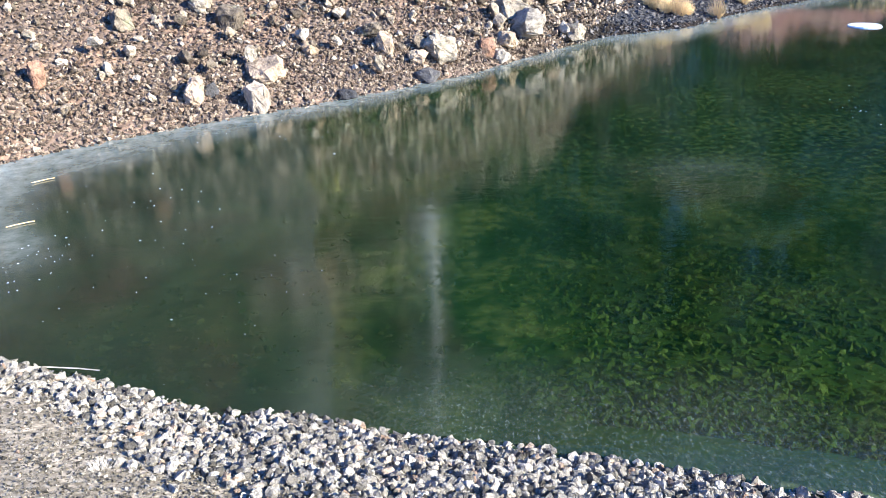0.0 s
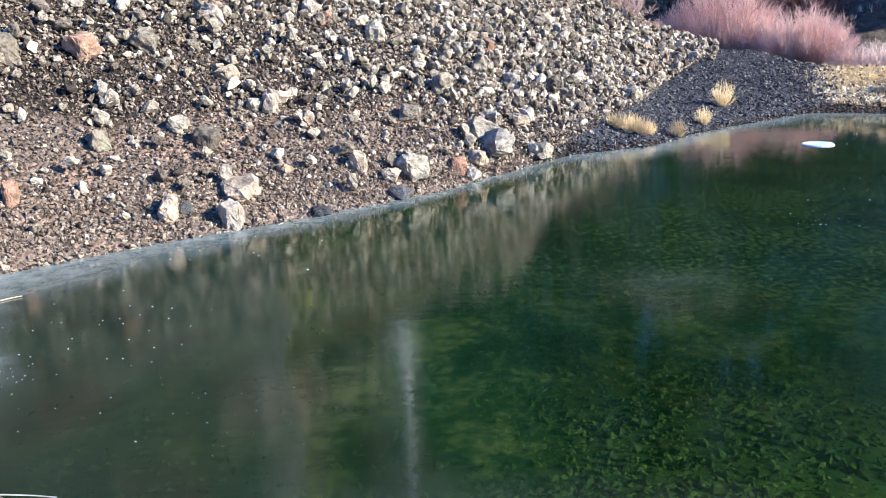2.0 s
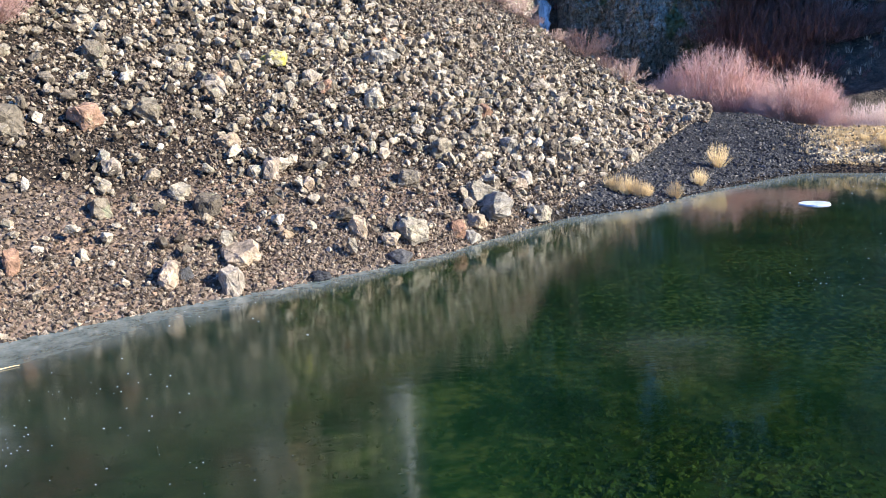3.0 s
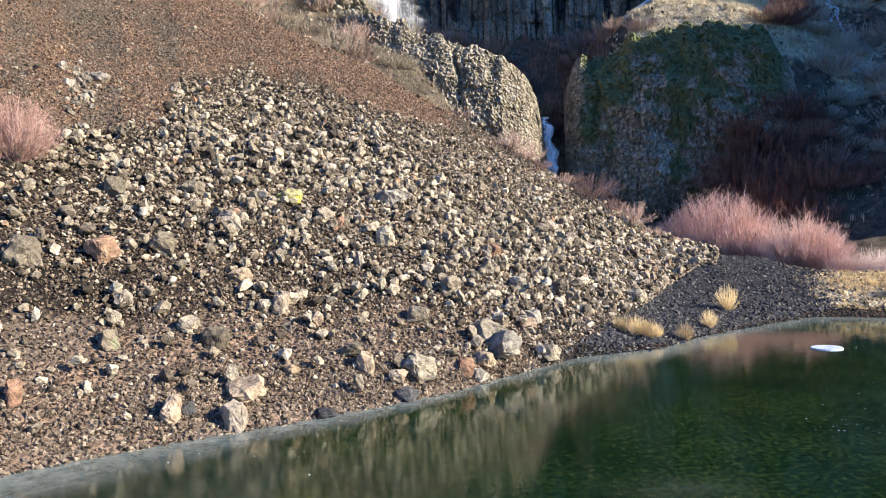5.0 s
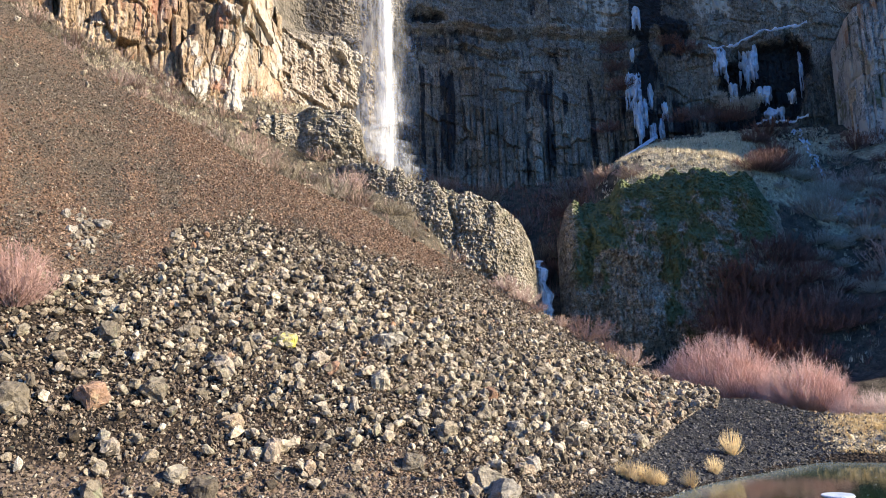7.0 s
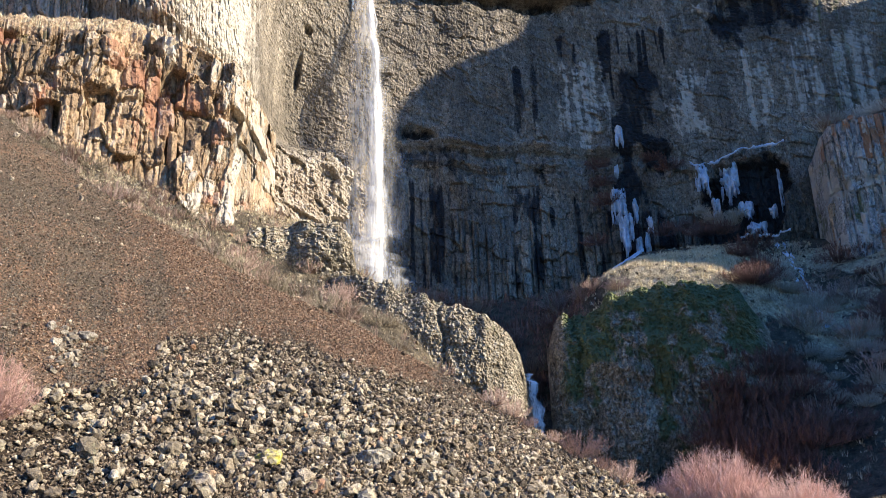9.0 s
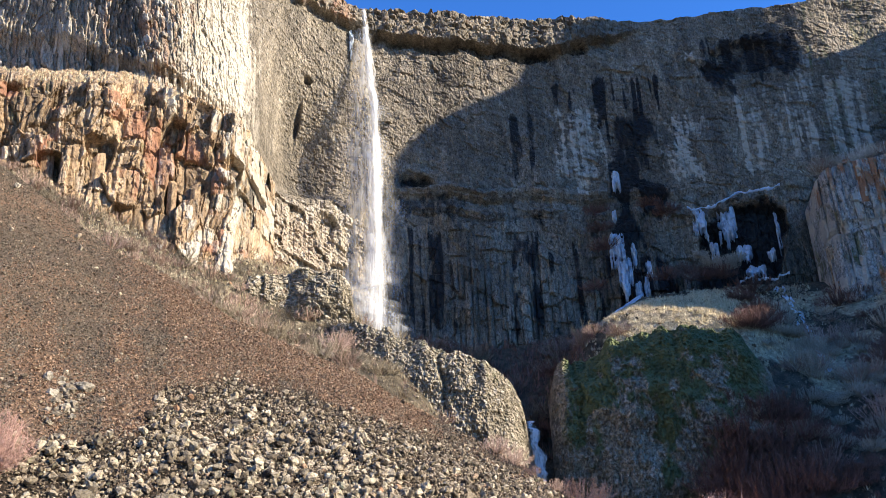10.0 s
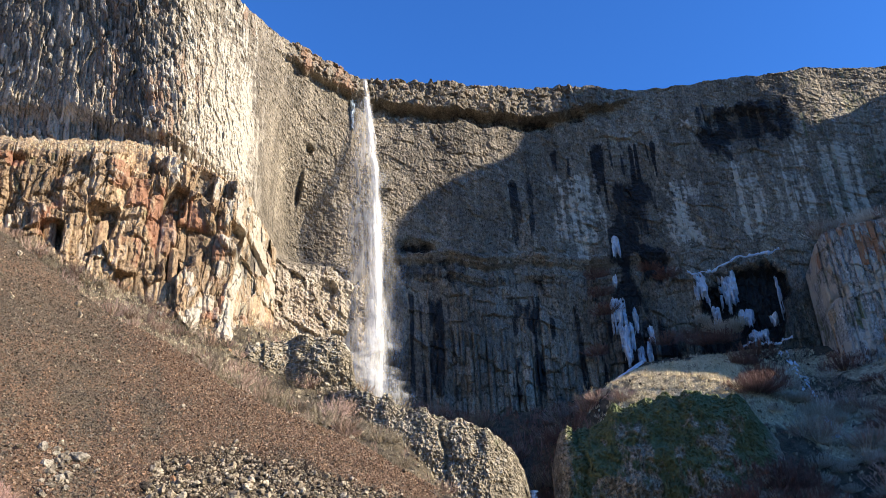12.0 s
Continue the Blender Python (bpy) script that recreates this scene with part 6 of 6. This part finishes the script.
for az, r, s in ((23.2, 29.3, 1.2), (20.4, 24.6, 0.8), (22.0, 26.6, 0.8), (15.9, 24.4, 0.6), (16.4, 24.3, 0.8), (17.0, 24.2, 0.85), (17.5, 24.4, 0.75), (18.0, 24.1, 0.8), (18.5, 24.3, 0.6), (34.2, 33.0, 1.0), (33.4, 32.8, 0.8), (33.0, 33.6, 0.6), (32.0, 33.9, 0.5)):
    plant("grass_tuft", TUFT, az, r, s, tl, "grass", "tufts by the pond")
SHRUBS = [twig_bundle("shrub", 36, 1.05, 1.0, m, 420 + k, 0.017, 15) for k, m in enumerate((M_brush, M_sage, M_rust_brush, M_pink_brush, M_straw_pale, M_pale_shade_sage))]
BRAMBLE = twig_bundle("bramble", 80, 1.0, 1.25, M_bramble, 437, 0.011, 42, 0.30)
SAGE = twig_bundle("sagebrush", 80, 0.85, 1.15, M_pale_shade_sage, 438, 0.012, 34, 0.25)
PINK = twig_bundle("pink_brush", 70, 1.6, 1.0, M_pink_brush, 431, 0.014, 28)
plant("bush", twig_bundle("talus_bush", 130, 2.0, 0.55, M_red_bush, 433, 0.009, 34), -24.6, 23.2, 0.95, "bare reddish bush growing in the talus blocks", "bush", "brush")
g = np.random.default_rng(440)
for _ in range(120):
    a = g.uniform(-28, 5)
    r = g.uniform(float(crest_r(a)) + 3, float(foot_r(a)) - 0.5)
    k = (0, 1, 1, 0, 3)[int(g.integers(5))]
    plant("shrub", SHRUBS[k], a, r, g.uniform(0.5, 1.3), "dry leafless brush on the bench below the cliff", "shrub", "brush on the benches")
for _ in range(105):
    a = g.uniform(24.0, 40)
    r = g.uniform(50, 56) if a < 26 else g.uniform(49.5, float(foot_r(a)) - 0.5)
    patch = float(vnoise(np.array(a / 1.7), np.array(r / 7.0), 441))
    k = 2 if a < 28.5 or patch > 0.1 else (5, 0, 5, 3)[int(g.integers(4))]
    plant("shrub", BRAMBLE if k == 2 else SHRUBS[k], a, r, g.uniform(0.8, 2.0), "dark rusty bare brush on the shaded slope" if k == 2 else "grey-tan dry brush on the shaded slope", "shrub", "brush on the shaded slope")
for _ in range(50):
    a = g.uniform(3.5, 16)
    r = g.uniform(60, float(foot_r(a)) - 1)
    plant("shrub", (BRAMBLE, SHRUBS[0], BRAMBLE, SHRUBS[1])[int(g.integers(4))], a, r, g.uniform(1.0, 2.0), "dark reddish bare brush in the gully", "shrub", "brush in the gully")
for _ in range(34):
    a = g.uniform(23.5, 29)
    plant("shrub", BRAMBLE, a, g.uniform(49.5, 56), g.uniform(1.2, 2.2), "dark rusty bare brush beside the mossy dome", "shrub", "brush on the shaded slope")
for _ in range(40):
    a = g.uniform(27.6, 34)
    plant("shrub", SAGE, a, g.uniform(54, 66), g.uniform(0.7, 1.6), "pale grey sagebrush on the shaded slope", "shrub", "brush on the shaded slope")
for a, r, s, k in ((-9.6, 50, 1.5, 3), (-8.4, 47, 1.2, 0), (-7.2, 48, 1.2, 1), (-5.6, 49, 1.3, 1), (-4.0, 46, 1.1, 1), (-2.6, 50, 1.5, 3), (-1.8, 47, 1.2, 1), (-0.6, 51, 1.2, 0), (0.4, 47, 1.2, 1), (1.3, 51, 0.9, 2), (1.6, 45, 1.0, 1), (2.6, 44, 0.9, 1)):
    plant("shrub", SHRUBS[k], a, r, s, "rounded dry brush on the slope below the knoll", "shrub", "brush on the benches")
for a, r, s in ((16.9, 60, 1.0), (17.8, 61, 0.8), (16.2, 62, 0.7)):
    plant("bush", PINK, a, r, s, "pinkish bare brush beside the grassy knoll", "bush", "brush along the crest")
for a, r, z, s in ((17.4, 79.0, 32.6, 1.2), (21.2, 80.3, 35.2, 1.1), (21.6, 79.2, 26.6, 1.5), (16.6, 78.6, 26.2, 1.3), (23.2, 80.8, 27.4, 1.4), (17.7, 78.8, 30.4, 1.5), (17.3, 78.9, 34.6, 1.2), (22.4, 80.2, 34.0, 1.3), (24.2, 79.5, 26.2, 1.6), (25.4, 79.0, 26.0, 1.5)):
    ob = plant("bush", BRAMBLE, a, 60.0, s, "dark reddish bare bush rooted on the wet cliff", "bush", "brush on the cliff")
    ob.location = polar(a, r, z)
for a, r, z, s in ((25.0, 79.6, 27.4, 1.5), (25.9, 79.2, 26.8, 1.7), (26.6, 79.4, 27.6, 1.2), (24.3, 80.0, 28.6, 1.1)):
    ob = plant("bush", SAGE, a, 60.0, s, "pale tan dry bush rooted below the icy alcove", "bush", "brush on the cliff")
    ob.location = polar(a, r, z)
for _ in range(26):
    a = g.uniform(32.6, 41)
    d = g.uniform(0.6, 2.6)
    ob = plant("shrub", SHRUBS[(3, 4, 5)[int(g.integers(3))]], a, 60.0, g.uniform(0.8, 1.7), "pale dry brush on top of the shaded buttress", "shrub", "brush on the buttress")
    ob.location = polar(a, float(rb_r(a)) + d, float(rb_top(a)) + 0.1 + 0.12 * d)
for a, s in ((8.4, 0.55), (9.7, 0.6), (10.6, 0.35), (12.2, 0.4), (14.0, 0.85), (15.4, 0.5), (16.9, 0.75), (18.2, 0.4)):
    plant("bush", PINK, a, float(crest_r(a)) - 0.5, s * 1.15, "pinkish bare brush along the talus crest", "bush", "brush along the crest")

def clump_cover(name, label, az, r, size, mat, seed, twigs=11, z=None):
    """Low brush or grass: many small clumps of bent blades joined into one mesh."""
    g = np.random.default_rng(seed)
    n = len(az)
    base = polar(az, r, land(az, r) - 0.03 if z is None else z)
    a = g.uniform(0, 2 * np.pi, (n, twigs))
    lean = g.uniform(0.1, 1.0, (n, twigs))
    h = size[:, None] * g.uniform(0.5, 1.0, (n, twigs)) * (1.15 - 0.6 * lean)
    out = np.stack([np.cos(a), np.sin(a), 0 * a], -1)
    root = base[:, None] + out * (0.3 * size[:, None] * np.sqrt(g.random((n, twigs))))[..., None]
    a = g.uniform(0, 2 * np.pi, (n, twigs))
    out = np.stack([np.cos(a), np.sin(a), 0 * a], -1)
    tip = root + out * (lean * 0.75 * size[:, None])[..., None] + np.array([0, 0, 1.0]) * h[..., None]
    side = np.stack([-np.sin(a), np.cos(a), 0 * a], -1) * (0.02 * size[:, None] + 0.004)[..., None]
    mid = (root + tip) / 2 + np.array([0, 0, 0.12]) * h[..., None]
    V = np.stack([root - side, root + side, mid + side * 0.8, mid - side * 0.8, tip], 2).reshape(-1, 3)
    k = (np.arange(n * twigs) * 5)[:, None, None]
    F = np.array([(0, 1, 2), (0, 2, 3), (3, 2, 4)])[None] + k
    return tagged(new(name, mesh(name, V, F.reshape(-1, 3), mat)), label, "brush" if "brush" in name else "grass", kind="stuff")


def bench_grass():
    g = np.random.default_rng(460)
    az = g.uniform(-21, 1, 1900)
    r = foot_r(az) - g.random(1900) ** 1.5 * 8.0 - 0.3
    keep = r > crest_r(az) + 2.5
    clump_cover("dry_grass", "tan dry grass along the foot of the cliff tier", az[keep], r[keep], g.uniform(0.18, 0.45, keep.sum()), M_dry_grass, 461)


def ground_cover():
    g = np.random.default_rng(450)
    az = g.uniform(24, 40, 2000)
    r = np.where(az < 26, g.uniform(50, 56, 2000), g.uniform(49, 80, 2000))
    r = np.minimum(r, foot_r(az))
    pick = g.random(2000)
    size = g.uniform(0.15, 0.55, 2000)
    for lo, hi, mat, name, label in ((0, 0.40, M_sage, "low_brush", "grey-tan sagebrush covering the shaded slope"), (0.40, 0.88, M_bramble, "low_brush", "rusty bare brush covering the shaded slope"),
                                     (0.88, 1.0, M_dry_grass, "dry_grass", "dry tan grass covering the shaded slope")):
        s = (pick >= lo) & (pick < hi)
        clump_cover(name, label, az[s], r[s], size[s], mat, 451)
    az = g.uniform(15.5, 27.5, 3600)
    r = bench_r(az) + g.uniform(-4.5, 12, 3600)
    clump_cover("dry_grass", "pale dry grass on the knoll's crown and the slope behind it", az, r, g.uniform(0.2, 0.55, 3600), M_dry_grass, 452)
    az = g.uniform(-29, 6, 4000)
    r = crest_r(az) + 2.0 + g.random(4000) * (foot_r(az) - crest_r(az) - 2.0)
    s = g.random(4000) < 0.55
    clump_cover("low_brush", "low dry brush scattered over the bench", az[s], r[s], g.uniform(0.2, 0.6, s.sum()), M_sage, 453)
    clump_cover("low_brush", "low brown brush scattered over the bench", az[~s], r[~s], g.uniform(0.2, 0.6, (~s).sum()), M_brush, 454)
    az = g.uniform(3, 16.5, 1000)
    r = g.uniform(58, 76, 1000)
    r = np.minimum(r, foot_r(az))
    clump_cover("low_brush", "dark reddish brush filling the gully", az, r, g.uniform(0.4, 1.1, 1000), M_rust_brush, 455)
    az = 32.0 + 1.9 * g.normal(size=1100)
    r = np.clip(34.6 + 1.8 * g.normal(size=1100), 31.6, 41)
    clump_cover("dry_grass", "short straw-coloured grass on the low meadow", az, r, g.uniform(0.08, 0.24, 1100), M_straw, 456)
    az = g.uniform(23, 31, 1500)
    clump_cover("dry_grass", "pale dry grass on the shaded slope behind the knoll", az, np.minimum(g.uniform(60, 80, 1500), foot_r(az)), g.uniform(0.2, 0.5, 1500), M_dry_grass, 459)


    az = g.uniform(-30, -15, 420)
    clump_cover("dry_grass", "dry grass along the sunlit cliff ledge", az, ledge_r(az) + 0.9 + 2.6 * (h := g.random(420)), g.uniform(0.15, 0.4, 420), M_dry_grass, 457, z=ledge_top(az) + 0.2 + 2.4 * h * smooth(-14, -18, az))
    az = g.uniform(33, 44, 420)
    clump_cover("low_brush", "pale brush along the top of the buttress", az, rb_r(az) + g.uniform(0.4, 5, 420), g.uniform(0.35, 1.1, 420), M_straw_pale, 458, z=rb_top(az) + 0.2)


ground_cover()
bench_grass()


def ice_flakes():
    """White flecks and bubbles frozen on the pond's ice."""
    g = np.random.default_rng(461)
    spots = ((-28.5, 9.3, 1.6, 0.5, 34), (-21, 10.5, 4.0, 1.0, 46), (30.0, 15.8, 1.0, 0.8, 30), (33.5, 17.5, 1.2, 1.2, 24), (-10, 13.6, 4.0, 0.6, 16), (-18, 7.6, 4.5, 0.7, 20), (31.0, 27.5, 2.0, 1.0, 10))
    V, F, o = [], [], 0
    for a0, r0, da, dr, n in spots:
        for _ in range(n):
            x, y, _z = polar(a0 + da * g.normal(), r0 + dr * g.normal(), 0.0)
            s = g.uniform(0.005, 0.016) * (r0 / 11)
            k = int(g.integers(5, 8))
            ang = np.sort(g.uniform(0, 2 * np.pi, k))
            ring = np.stack([x + s * g.uniform(0.6, 1.3) * np.cos(ang), y + s * np.sin(ang), 0 * ang + 0.006], -1)
            V += [(x, y, 0.009)] + [tuple(q) for q in ring]
            F += [(o, o + 1 + i, o + 1 + (i + 1) % k) for i in range(k)]
            o += k + 1
    tagged(new("ice_flakes", mesh("ice_flakes", V, F, M_ice)), "white flecks of frost and bubbles on the pond ice", "ice", kind="stuff")


ice_flakes()


def straw(az, r, length, turn, label, z=0.0, mat=None):
    """A dry reed stalk lying on the ice."""
    p = polar(az, r, z)
    d = np.array([math.cos(radians(turn)), math.sin(radians(turn)), 0]) * length
    n = np.array([-d[1], d[0], 0]) / length * 0.003
    V = []
    for t in (0, 0.35, 0.7, 1):
        c = np.array(p) + d * t + n * 6 * math.sin(3 * t) + np.array([0, 0, 0.012])
        V += [c - n * (1.2 - t), c + np.array([0, 0, 0.012]), c + n * (1.2 - t)]
    F = [(3 * i + j, 3 * i + 3 + j, 3 * i + 4 + j) for i in range(3) for j in (0, 1)] + [(3 * i + j, 3 * i + 4 + j, 3 * i + 1 + j) for i in range(3) for j in (0, 1)]
    tagged(new("reed_stalk", mesh("reed_stalk", V, F, mat or M_straw)), label, "straw")


straw(-27.3, 12.6, 0.32, 35, "yellow dry reed stalk lying on the ice")
straw(-29.5, 10.9, 0.34, 30, "pale dry reed stalk frozen in the ice")
straw(-30.8, 7.0, 0.7, -10, "bleached dry stalk lying across the near bank stones", 0.06, M_straw_pale)

WEED = twig_bundle("weed", 110, 0.13, 0.9, M_straw_pale, 471, 0.0012, 0, 0.02)
plant("weed", WEED, -28.05, 4.62, 1.0, "bleached dry weed tuft on the gravel bank", "weed", "weeds on the bank")
plant("weed", WEED, -30.2, 5.1, 0.6, "small bleached dry weed on the gravel bank", "weed", "weeds on the bank")

# ---- ice disc on the pond ----
bm = bmesh.new()
bmesh.ops.create_cone(bm, cap_ends=True, segments=40, radius1=0.42, radius2=0.40, depth=0.03)
for v in bm.verts:
    v.co.x *= 1 + 0.05 * math.sin(3 * math.atan2(v.co.y, v.co.x))
me = bpy.data.meshes.new("ice_disc")
bm.to_mesh(me)
bm.free()
me.materials.append(M_ice)
disc = tagged(new("ice_disc", me), "round white ice disc frozen on the pond", "ice")
disc.location = (*polar(29.35, 23.88, 0)[:2], 0.012)
